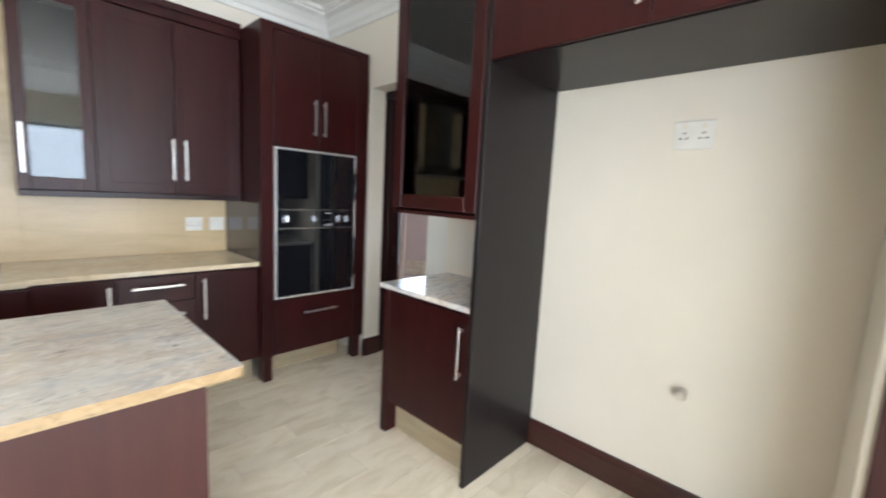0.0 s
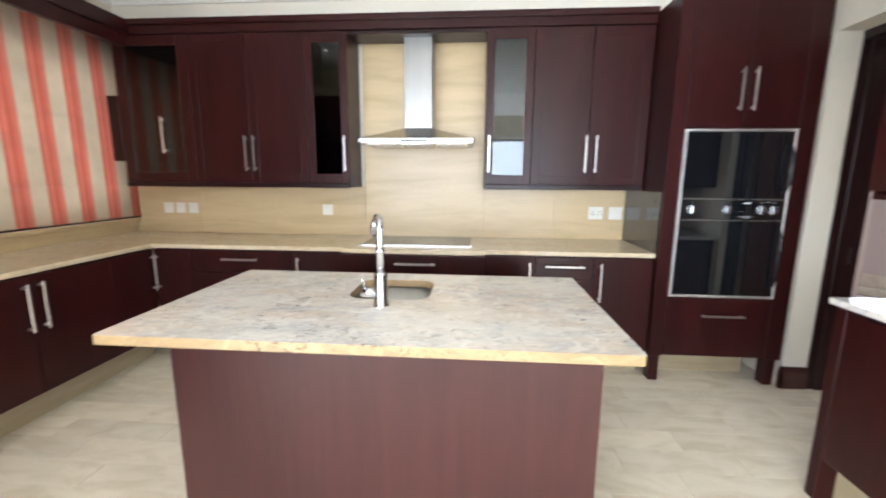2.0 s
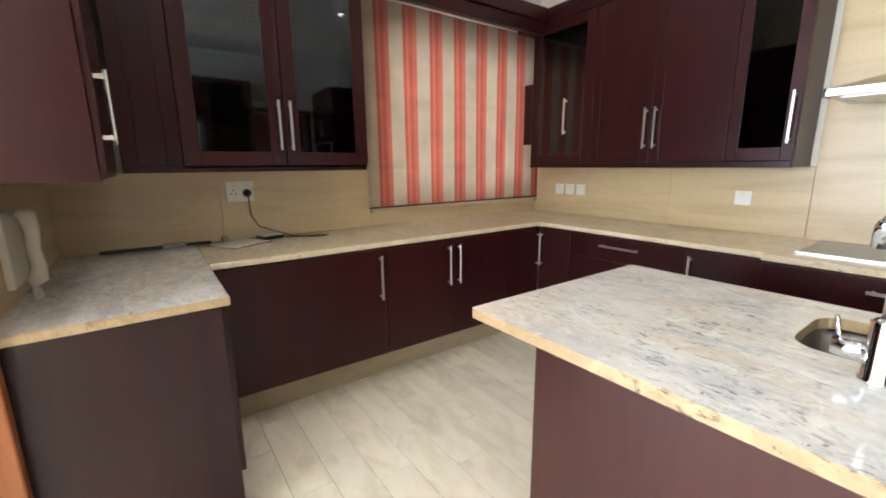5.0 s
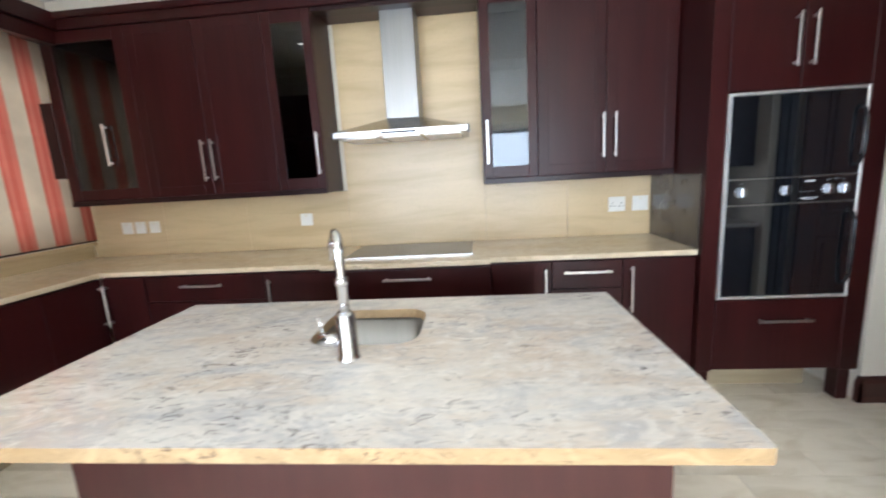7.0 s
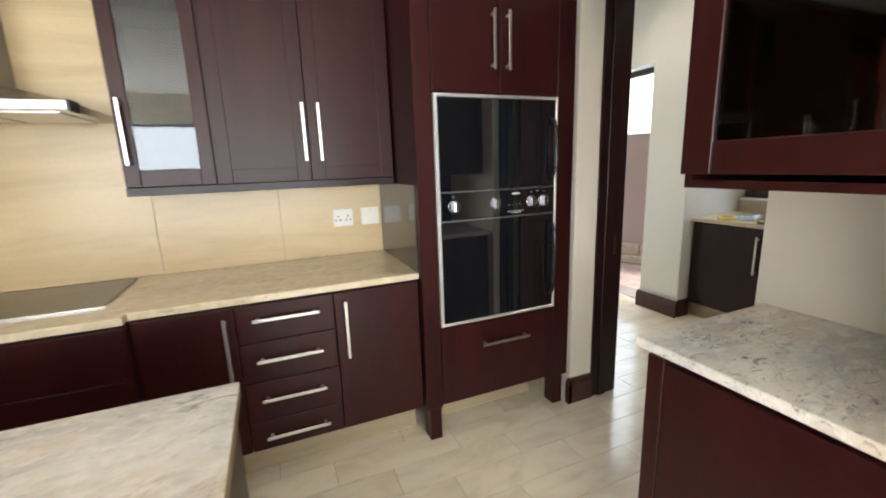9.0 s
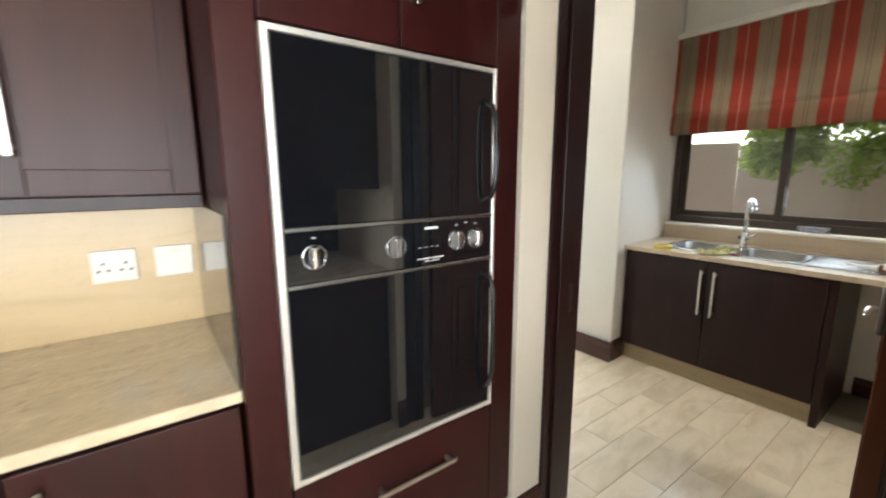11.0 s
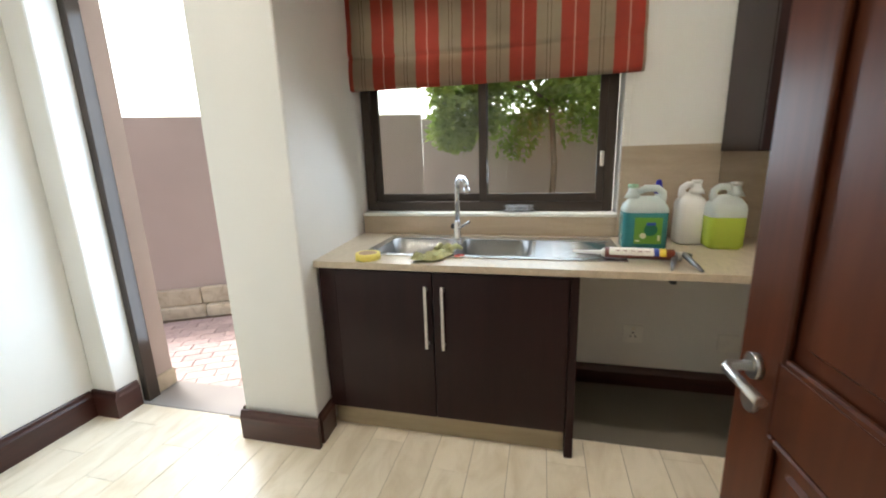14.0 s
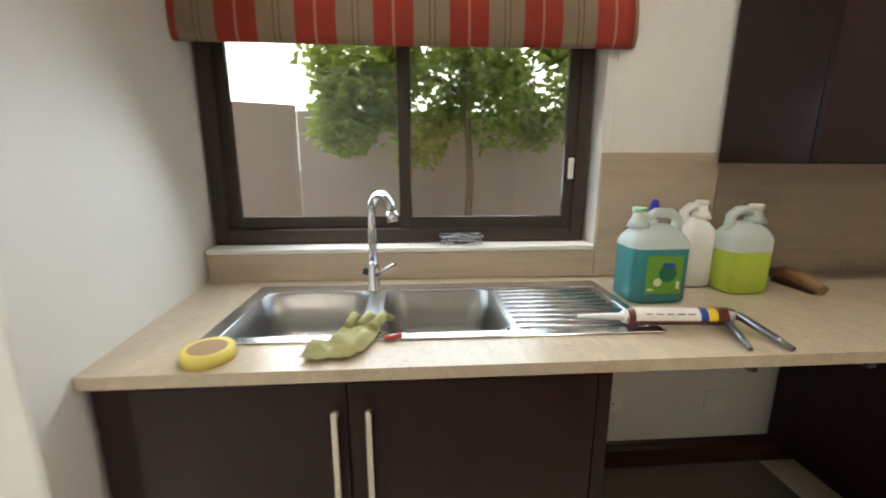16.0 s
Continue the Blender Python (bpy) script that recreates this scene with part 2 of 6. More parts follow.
BLACK_GLOSS = plain("black_gloss_enamel", (0.008, 0.008, 0.009), 0.16)
BLACK = plain("black_plastic", (0.012, 0.012, 0.013), 0.35)
WHITE_PLASTIC = plain("white_plastic", (0.78, 0.76, 0.70), 0.35)
IVORY = plain("ivory_plastic", (0.76, 0.70, 0.58), 0.4)
WHITE_TRIM = plain("white_mark", (0.75, 0.75, 0.75), 0.4)
DARK_GLASS = pane_glass("smoked_cabinet_glass", (0.29, 0.34, 0.38), 0.03, 1.72)
WINDOW_GLASS = pane_glass("window_glass", (0.93, 0.95, 0.94), 0.0, 1.45)
BRONZE = plain("bronze_aluminium", (0.045, 0.032, 0.024), 0.4, 0.3)
RED, TAUPE, PINK = (0.62, 0.125, 0.085), (0.56, 0.465, 0.335), (0.80, 0.48, 0.38)
CLOTH_KITCHEN = stripes("striped_blind_cloth_faded", "Y", 0.226, [(0, (0.64, 0.19, 0.125)), (0.10, (0.71, 0.28, 0.19)), (0.20, (0.64, 0.19, 0.125)), (0.34, (0.69, 0.26, 0.175)), (0.50, (0.66, 0.55, 0.40))], 0.35, 0.451)
CLOTH_SCULLERY = stripes("striped_blind_cloth", "Y", 0.25, [(0, RED), (0.245, PINK), (0.275, RED), (0.52, TAUPE), (0.71, (0.20, 0.15, 0.09)), (0.722, TAUPE), (0.78, (0.20, 0.15, 0.09)), (0.792, TAUPE)], 0.42, 0.052)
GARDEN_WALL = paint("mauve_plaster", (0.50, 0.415, 0.38), 0.85, 0.06)
STONE = tile_mat("pale_stone", (0.66, 0.58, 0.45), (0.50, 0.42, 0.30), 0.7, 0.15, (6, 6, 6))
PAVER = tile_mat("pink_clay_paver", (0.54, 0.43, 0.41), (0.44, 0.33, 0.32), 0.75, 0.12, (9, 9, 9))
LEAF = tile_mat("leaf_green", (0.27, 0.36, 0.08), (0.14, 0.22, 0.04), 0.45, 0.1, (3, 3, 3))
for m, level in ((MAHOGANY, 0.23), (MAHOGANY_DARK, 0.20), (RECESS_BOARD, 0.18), (DOOR_WOOD, 0.26)):
    m.node_tree.nodes["Principled BSDF"].inputs["Specular IOR Level"].default_value = level
lt = LEAF.node_tree
lp = lt.nodes["Principled BSDF"]
ltr = lt.nodes.new("ShaderNodeBsdfTranslucent")
lt.links.new(lp.inputs["Base Color"].links[0].from_socket, ltr.inputs["Color"])
lms = lt.nodes.new("ShaderNodeMixShader")
lms.inputs[0].default_value = 0.5
lt.links.new(lp.outputs[0], lms.inputs[1])
lt.links.new(ltr.outputs[0], lms.inputs[2])
lt.links.new(lms.outputs[0], lt.nodes["Material Output"].inputs["Surface"])
BARK = wood("bark", (0.20, 0.15, 0.11), (0.32, 0.25, 0.19), 0.85, 0.0)
SOIL = paint("soil", (0.12, 0.085, 0.055), 0.95, 0.2)
CONCRETE = paint("grey_concrete", (0.34, 0.32, 0.31), 0.85, 0.15)
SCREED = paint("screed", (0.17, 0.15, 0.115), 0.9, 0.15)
ROOF = paint("roof_sheet", (0.2, 0.14, 0.11), 0.8)

# ---------- builders ----------


def part(name, bm, mat, parent=None, label=""):
    """One mesh, made in world coordinates, under a thing or a part."""
    o = Vector((0, 0, 0))
    p = parent
    while p is not None:
        o += p.location
        p = p.parent
    me = bpy.data.meshes.new(name)
    bm.transform(Matrix.Translation(-o))
    bm.to_mesh(me)
    bm.free()
    for mm in mat if isinstance(mat, (list, tuple)) else [mat]:
        me.materials.append(mm)
    ob = new(name, me)
    if parent is not None:
        ob.parent = parent
    return tagged(ob, label)


def thing(name, label, category, at, group="", kind=""):
    ob = new(name)
    ob.location = at
    ob.empty_display_size = 0.05
    return tagged(ob, label, category, group, kind)


def add_box(bm, a, b, bev=0.0, seg=1):
    lo = [min(p, q) for p, q in zip(a, b)]
    hi = [max(p, q) for p, q in zip(a, b)]
    m = Matrix.LocRotScale([(p + q) / 2 for p, q in zip(lo, hi)], None, [max(q - p, 1e-4) for p, q in zip(lo, hi)])
    made = bmesh.ops.create_cube(bm, size=1, matrix=m)["verts"]
    if bev:
        edges = list({e for v in made for e in v.link_edges})
        bmesh.ops.bevel(bm, geom=edges, offset=bev, segments=seg, affect="EDGES", clamp_overlap=True, profile=0.5)
    return bm


def box(a, b, bev=0.0, seg=1):
    return add_box(bmesh.new(), a, b, bev, seg)


def add_tube(bm, pts, r, seg=12, radii=None):
    """A round tube along a line of points, capped."""
    pts = [Vector(p) for p in pts]
    rings = []
    side = None
    for i, p in enumerate(pts):
        d = (pts[min(i + 1, len(pts) - 1)] - pts[max(i - 1, 0)]).normalized()
        if side is None:
            side = d.orthogonal().normalized()
        side = (side - d * side.dot(d)).normalized()
        up = d.cross(side)
        rr = radii[i] if radii else r
        rings.append([bm.verts.new(p + (side * math.cos(a) + up * math.sin(a)) * rr) for a in (2 * math.pi * k / seg for k in range(seg))])
    for a, b in zip(rings, rings[1:]):
        for k in range(seg):
            f = bm.faces.new((a[k], a[(k + 1) % seg], b[(k + 1) % seg], b[k]))
            f.smooth = True
    bm.faces.new(rings[0][::-1])
    bm.faces.new(rings[-1])
    return bm


def tube(pts, r, seg=12, radii=None):
    return add_tube(bmesh.new(), pts, r, seg, radii)


def arc(c, r, a0, a1, axis_u, axis_v, n=10):
    c, u, v = Vector(c), Vector(axis_u), Vector(axis_v)
    return [c + u * (r * math.cos(a)) + v * (r * math.sin(a)) for a in (radians(a0 + (a1 - a0) * k / n) for k in range(n + 1))]


def lathe(c, profile, seg=24):
    """A body of revolution about the upright axis through c: rows of radius, height."""
    bm = bmesh.new()
    rings = [[bm.verts.new((c[0] + r * math.cos(2 * math.pi * k / seg), c[1] + r * math.sin(2 * math.pi * k / seg), c[2] + z)) for k in range(seg)] for r, z in profile]
    for a, b in zip(rings, rings[1:]):
        for k in range(seg):
            f = bm.faces.new((a[k], a[(k + 1) % seg], b[(k + 1) % seg], b[k]))
            f.smooth = True
    bm.faces.new(rings[0][::-1])
    bm.faces.new(rings[-1])
    return bm


def extrude_outline(pts, z0, z1, bev=0.0):
    """An upright prism over an outline in the plan."""
    bm = bmesh.new()
    low = [bm.verts.new((x, y, z0)) for x, y in pts]
    high = [bm.verts.new((x, y, z1)) for x, y in pts]
    n = len(pts)
    bm.faces.new(low[::-1])
    bm.faces.new(high)
    for k in range(n):
        bm.faces.new((low[k], low[(k + 1) % n], high[(k + 1) % n], high[k]))
    bmesh.ops.recalc_face_normals(bm, faces=bm.faces)
    if bev:
        bmesh.ops.bevel(bm, geom=list(bm.edges), offset=bev, segments=1, affect="EDGES", clamp_overlap=True)
    return bm


class Run:
    """A row of units with a common front: u along it, d out of it, z up."""

    def __init__(self, at, along, out):
        self.at, self.along, self.out = Vector((*at, 0)), Vector((*along, 0)), Vector((*out, 0))

    def p(self, u, d, z):
        v = self.at + self.along * u + self.out * d
        return (v.x, v.y, z)

    def box(self, u0, u1, d0, d1, z0, z1, bev=0.0, seg=1, bm=None):
        return add_box(bm if bm is not None else bmesh.new(), self.p(u0, d0, z0), self.p(u1, d1, z1), bev, seg)


def handle(run, parent, u0, z0, u1, z1, d=0.021):
    """A flat bar handle on two feet."""
    bm = bmesh.new()
    w = 0.007
    if abs(u1 - u0) < 0.02:
        run.box(u0 - w, u0 + w, d + 0.024, d + 0.032, z0, z1, 0.002, 1, bm)
        for z in (z0 + 0.02, z1 - 0.02):
            run.box(u0 - w * 0.8, u0 + w * 0.8, d - 0.001, d + 0.025, z - 0.006, z + 0.006, 0, 1, bm)
    else:
        run.box(u0, u1, d + 0.024, d + 0.032, z0 - w, z0 + w, 0.002, 1, bm)
        for u in (u0 + 0.02, u1 - 0.02):
            run.box(u - 0.006, u + 0.006, d - 0.001, d + 0.025, z0 - w * 0.8, z0 + w * 0.8, 0, 1, bm)
    return part("handle", bm, NICKEL, parent, "brushed nickel bar handle")


def slab_door(run, parent, u0, u1, z0, z1, hnd=None, name="door", mat=None):
    """A flat door or drawer front with eased edges and a narrow raised rim."""
    g = 0.0018
    bm = run.box(u0 + g, u1 - g, 0.001, 0.02, z0 + g, z1 - g, 0.0025, 2)
    ob = part(name, bm, mat or MAHOGANY, parent)
    if hnd:
        handle(run, ob, *hnd)
    return ob


def framed_door(run, parent, u0, u1, z0, z1, hnd=None, stile=0.062, mat=None):
    """A wall-cabinet door: a flat frame round a panel set back a little."""
    g = 0.0018
    u0, u1, z0, z1 = u0 + g, u1 - g, z0 + g, z1 - g
    bm = bmesh.new()
    run.box(u0, u0 + stile, 0.001, 0.0205, z0, z1, 0.0022, 2, bm)
    run.box(u1 - stile, u1, 0.001, 0.0205, z0, z1, 0.0022, 2, bm)
    run.box(u0 + stile, u1 - stile, 0.001, 0.0203, z0, z0 + stile, 0.0022, 2, bm)
    run.box(u0 + stile, u1 - stile, 0.001, 0.0203, z1 - stile, z1, 0.0022, 2, bm)
    ob = part("door", bm, mat or MAHOGANY, parent)
    part("panel", run.box(u0 + stile - 0.002, u1 - stile + 0.002, 0.002, 0.0188, z0 + stile - 0.002, z1 - stile + 0.002), mat or MAHOGANY, ob)
    if hnd:
        handle(run, ob, *hnd)
    return ob


def glass_door(run, parent, u0, u1, z0, z1, hnd=None, stile=0.055, rail=0.07, mat=None):
    g = 0.0018
    u0, u1, z0, z1 = u0 + g, u1 - g, z0 + g, z1 - g
    bm = bmesh.new()
    run.box(u0, u0 + stile, 0.001, 0.021, z0, z1, 0.0025, 1, bm)
    run.box(u1 - stile, u1, 0.001, 0.021, z0, z1, 0.0025, 1, bm)
    run.box(u0 + stile, u1 - stile, 0.001, 0.0205, z0, z0 + rail, 0.0025, 1, bm)
    run.box(u0 + stile, u1 - stile, 0.001, 0.0205, z1 - rail, z1, 0.0025, 1, bm)
    ob = part("door", bm, mat or MAHOGANY, parent, "dark red-brown door frame with smoked glass")
    part("pane", run.box(u0 + stile - 0.005, u1 - stile + 0.005, 0.008, 0.013, z0 + rail - 0.005, z1 - rail + 0.005), DARK_GLASS, ob, "smoked glass pane")
    if hnd:
        handle(run, ob, *hnd)
    return ob


def open_body(run, parent, u0, u1, depth, z0, z1, shelves=(), mat=None):
    """A hollow carcass behind glass doors, with its shelves."""
    mat = mat or MAHOGANY
    th = 0.018
    bm = bmesh.new()
    run.box(u0, u0 + th, -depth, 0, z0, z1, 0, 1, bm)
    run.box(u1 - th, u1, -depth, 0, z0, z1, 0, 1, bm)
    run.box(u0 + th, u1 - th, -depth, 0, z0, z0 + th, 0, 1, bm)
    run.box(u0 + th, u1 - th, -depth, 0, z1 - th, z1, 0, 1, bm)
    run.box(u0 + th, u1 - th, -depth, -depth + 0.008, z0 + th, z1 - th, 0, 1, bm)
    body = part("body", bm, mat, parent)
    for z in shelves:
        part("shelf", run.box(u0 + th, u1 - th, -depth + 0.01, -0.03, z - 0.008, z + 0.008), mat, parent)
    return body


def solid_body(run, parent, u0, u1, depth, z0, z1, mat=None):
    return part("body", run.box(u0, u1, -depth, 0, z0, z1, 0.0015), mat or MAHOGANY, parent)


def unit(run, name, label, u0, u1, z0, group):
    return thing(name, label, "cabinet", run.p((u0 + u1) / 2, 0, z0), group)

# ---------- large structure ----------
TOP = 2.95


def structure(name, bm, mat, label, parent=None):
    ob = part(name, bm, mat, parent, label)
    return tagged(ob, kind="structure")


def wall_with_holes(name, mat, label, axis, a, b, c0, c1, z0, z1, holes):
    """An upright wall from a to b along an axis ("x" or "y"), between c0 and c1 across it, with openings (from, to, sill, head)."""
    bm = bmesh.new()

    def put(p, q, s, h):
        if q - p > 1e-4 and h - s > 1e-4:
            if axis == "x":
                add_box(bm, (p, c0, s), (q, c1, h))
            else:
                add_box(bm, (c0, p, s), (c1, q, h))

    at = a
    for p, q, s, h in sorted(holes):
        put(at, p, z0, z1)
        put(p, q, z0, s)
        put(p, q, h, z1)
        at = q
    put(at, b, z0, z1)
    return structure(name, bm, mat, label)


KX, WY, DX, DX2 = -2.53, 4.12, 2.55, 2.85
SX = 5.06
wall_with_holes("wall_north", WALL, "cream painted wall behind the cooker hood", "x", KX, DX, WY, WY + 0.22, 0, TOP, [])
# Opening from -3.0 to -0.6 is invented for the west lounge fill.
wall_with_holes("wall_west", WALL, "cream painted wall with a window", "y", -4.2, WY + 0.22, KX - 0.22, KX, 0, TOP, [(-3.0, -0.6, 0.4, 2.4), (2.45, 4.0, 1.06, 2.3)])
wall_with_holes("wall_east", WALL, "cream painted wall with the scullery doorway", "y", -4.2, 5.65, DX, DX2, 0, TOP, [(2.48, 3.46, 0, 2.25)])
# Unseen wall; its two openings are invented for the lounge fill lamps.
wall_with_holes("wall_south", WALL, "unseen cream wall with openings added for fill light", "x", KX, DX, -4.2, -4.0, 0, TOP, [(-2.3, 0.3, 0.3, 2.4), (0.7, 2.4, 0.3, 2.4)])
structure("wall_nib", box((DX, 2.48, 0), (2.705, 2.545, 2.25)), WALL, "cream painted wall end beside the scullery door")
structure("wall_return_west", box((KX, 0.50, 0), (-1.30, 0.655, TOP)), WALL, "short cream wall beside the worktop")
structure("wall_return_east", box((1.975, 0.35, 0), (DX, 0.515, TOP)), WALL, "short cream wall closing the fridge recess")
wall_with_holes("wall_scullery_north", WALL_DAYLIT, "cream scullery wall with daylight in its colour", "x", DX2, 4.47, 5.45, 5.65, 0, TOP, [])
wall_with_holes("wall_scullery_south", WALL_DAYLIT, "cream scullery wall with daylight in its colour", "x", DX2, 5.3, 0.9, 1.1, 0, TOP, [])
wall_with_holes("wall_scullery_east", WALL_DAYLIT, "cream wall with a sink window, daylight in its colour", "y", 0.9, 4.14, SX, SX + 0.24, 0, TOP, [(2.70, 4.14, 1.0, 2.2)])
structure("pier", extrude_outline([(4.26, 4.10), (SX, 4.165), (5.3, 4.165), (5.3, 4.50), (4.26, 4.50)], 0, TOP, 0.006), WALL_DAYLIT, "cream pier beside the garden door, daylight in its colour")
structure("wall_stub", box((4.24, 5.30, 0), (4.47, 5.45, TOP), 0.006), WALL_DAYLIT, "narrow cream wall beside the garden door, daylight in its colour")
structure("door_lintel", box((4.27, 4.50, 2.2), (4.47, 5.30, TOP)), WALL_DAYLIT, "cream wall above the garden door, daylight in its colour")

# floor slab and ceilings
structure("floor_slab", extrude_outline([(KX - 0.2, -4.2), (5.3, -4.2), (5.3, 4.5), (4.47, 4.5), (4.47, 5.65), (KX - 0.2, 5.65)], -0.12, -0.0022), GROUT, "grout bed under the floor tiles")
structure("ceiling", box((KX - 0.2, -4.2, TOP), (5.3, 5.65, TOP + 0.12)), CEILING, "white painted plaster ceiling")
# Unseen slab whose eaves are added to keep sun off the yard.
structure("roof", box((KX - 0.7, -4.8, TOP + 0.13), (5.55, 5.9, TOP + 0.2)), ROOF, "unseen flat slab with eaves added to shade the yard")


def cornice(name, a, b, inward):
    """A stepped plaster moulding from a to b; inward points into the room."""
    bm = bmesh.new()
    prof = [(0, 0), (0.0, -0.20), (0.018, -0.20), (0.018, -0.165), (0.035, -0.15), (0.05, -0.11), (0.085, -0.07), (0.125, -0.052), (0.125, -0.035), (0.15, -0.03), (0.15, 0)]
    a, b, n = Vector((*a, TOP - 0.002)), Vector((*b, TOP - 0.002)), Vector((*inward, 0))
    rows = [[bm.verts.new(e + n * d + Vector((0, 0, h))) for d, h in prof] for e in (a, b)]
    for k in range(len(prof)):
        j = (k + 1) % len(prof)
        bm.faces.new((rows[0][k], rows[0][j], rows[1][j], rows[1][k]))
    bm.faces.new(rows[0])
    bm.faces.new(rows[1][::-1])
    bmesh.ops.recalc_face_normals(bm, faces=bm.faces)
    structure(name, bm, CEILING, "white moulded plaster cornice")


cornice("cornice_north", (KX, WY), (DX, WY), (0, -1))
cornice("cornice_west", (KX, 0.655), (KX, WY), (1, 0))
cornice("cornice_east", (DX, 0.55), (DX, WY), (-1, 0))


def skirting(a, b, out, h=0.15):
    """A moulded skirting board along a wall's foot."""
    n = Vector((*out, 0))
    a, b = Vector((*a, 0)), Vector((*b, 0))
    prof = [(0, 0), (0.022, 0), (0.022, h - 0.035), (0.016, h - 0.022), (0.013, h - 0.006), (0.008, h), (0, h)]
    bm = bmesh.new()
    rows = [[bm.verts.new(e + n * d + Vector((0, 0, z))) for d, z in prof] for e in (a, b)]
    for k in range(len(prof)):
        j = (k + 1) % len(prof)
        bm.faces.new((rows[0][k], rows[0][j], rows[1][j], rows[1][k]))
    bm.faces.new(rows[0])
    bm.faces.new(rows[1][::-1])
    bmesh.ops.recalc_face_normals(bm, faces=bm.faces)
    structure("baseboard", bm, SKIRT_WOOD, "dark wooden skirting board")


skirting((DX, 0.572), (DX, 1.785), (-1, 0))
skirting((1.96, 0.55), (DX, 0.55), (0, 1))
skirting((2.528, 3.46), (2.699, 3.46), (0, -1))
skirting((DX, 3.438), (DX, 3.47), (-1, 0))
skirting((2.548, 2.545), (2.60, 2.545), (0, 1))
skirting((4.238, 4.50), (4.238, 4.078), (-1, 0))
skirting((4.26, 4.10), (4.40, 4.11), (0, -1))
skirting((4.26, 4.50), (4.38, 4.50), (0, 1))
skirting((DX2, 5.45), (4.218, 5.45), (0, -1))
skirting((4.24, 5.278), (4.24, 5.45), (-1, 0))
skirting((4.24, 5.30), (4.36, 5.30), (0, -1))
skirting((SX, 1.1), (SX, 2.9), (-1, 0), 0.12)
skirting((DX2, 3.47), (DX2, 5.43), (1, 0))
skirting((DX2, 1.1), (DX2, 2.43), (1, 0))

# ---------- kitchen: units under the hood wall ----------
NORTH = Run((0, 3.50), (1, 0), (0, -1))
NG = "base cabinets along the hood wall"
DEPTH_N = WY - 3.50 - 0.01
PL = 0.20


def plinth(run, u0, u1, back=0.14, label="beige tiled plinth", top=PL):
    ob = part("plinth", run.box(u0, u1, -back - 0.02, -back, 0, top - 0.002), PLINTH, None, label)
    return tagged(ob, label, "plinth", kind="structure")


def base_door(run, label, u0, u1, hu, group, depth, top=0.868, hz=(0.56, 0.825), doors=1, mat=None, low=PL):
    c = unit(run, "base_cabinet", label, u0, u1, low, group)
    solid_body(run, c, u0, u1, depth, low, top, mat)
    w = (u1 - u0) / doors
    for k in range(doors):
        slab_door(run, c, u0 + k * w, u0 + (k + 1) * w, low + 0.004, top - 0.006, (hu[k], hz[0], hu[k], hz[1]), mat=mat)
    return c


def base_drawers(run, label, u0, u1, zs, hu, group, depth, top=0.868):
    c = unit(run, "drawer_cabinet", label, u0, u1, PL, group)
    solid_body(run, c, u0, u1, depth, PL, top)
    for lo, hi, hz in zs:
        slab_door(run, c, u0, u1, lo, hi, (hu[0], hz, hu[1], hz), "drawer")
    return c


DOOR_LABEL = "dark mahogany base cabinet with a bar-handled door"
base_door(NORTH, DOOR_LABEL, -1.88, -1.60, [-1.855], NG, DEPTH_N)
base_drawers(NORTH, "dark mahogany cabinet with wide drawers beside the corner", -1.60, -0.83, [(0.70, 0.862, 0.80), (0.42, 0.70, 0.58), (0.204, 0.42, 0.30)], (-1.352, -1.084), NG, DEPTH_N)
base_door(NORTH, DOOR_LABEL, -0.83, -0.46, [-0.79], NG, DEPTH_N)
HOB_RUN = Run((0, 3.452), (1, 0), (0, -1))
base_drawers(HOB_RUN, "dark mahogany drawer cabinet standing proud under the hob", -0.46, 0.53, [(0.66, 0.862, 0.805), (0.40, 0.66, 0.55), (0.204, 0.40, 0.29)], (-0.085, 0.195), NG, DEPTH_N + 0.048)
base_door(NORTH, DOOR_LABEL, 0.53, 0.875, [0.838], NG, DEPTH_N)
base_drawers(NORTH, "dark mahogany cabinet with four drawers", 0.875, 1.265, [(0.70, 0.862, 0.80), (0.522, 0.70, 0.622), (0.343, 0.522, 0.445), (0.204, 0.343, 0.27)], (0.938, 1.201), NG, DEPTH_N)
base_door(NORTH, DOOR_LABEL, 1.265, 1.655, [1.31], NG, DEPTH_N)
plinth(NORTH, -1.97, 1.66)

# tall oven housing
TALL = Run((0, 3.465), (1, 0), (0, -1))
DT = WY - 3.465 - 0.01
tall = thing("oven_cabinet", "tall dark mahogany cabinet housing a built-in double oven", "cabinet", (2.09, 3.465, 0))
for u0, u1, f0, f1 in ((1.662, 1.746, 1.69, 1.752), (2.412, 2.512, 2.45, 2.512)):
    part("side_panel", TALL.box(u0, u1, -DT, 0.021, 0.2, 2.49, 0.002), MAHOGANY, tall)
    part("foot", TALL.box(f0, f1, -0.10, -0.02, 0, 0.2, 0.002), MAHOGANY, tall)
bmt = bmesh.new()
TALL.box(1.746, 2.412, -DT, -DT + 0.01, PL, 2.49, 0, 1, bmt)
TALL.box(1.746, 2.412, -DT + 0.01, 0, PL, 0.22, 0, 1, bmt)
TALL.box(1.746, 2.412, -DT + 0.01, 0, 0.595, 0.618, 0, 1, bmt)
TALL.box(1.746, 2.412, -DT + 0.01, 0, 1.70, 1.72, 0, 1, bmt)
TALL.box(1.746, 2.412, -DT + 0.01, 0.02, 2.455, 2.49, 0, 1, bmt)
part("body", bmt, MAHOGANY, tall)
slab_door(TALL, tall, 1.748, 2.084, 1.702, 2.453, (2.045, 1.80, 2.045, 2.05))
slab_door(TALL, tall, 2.084, 2.410, 1.702, 2.453, (2.122, 1.80, 2.122, 2.05))
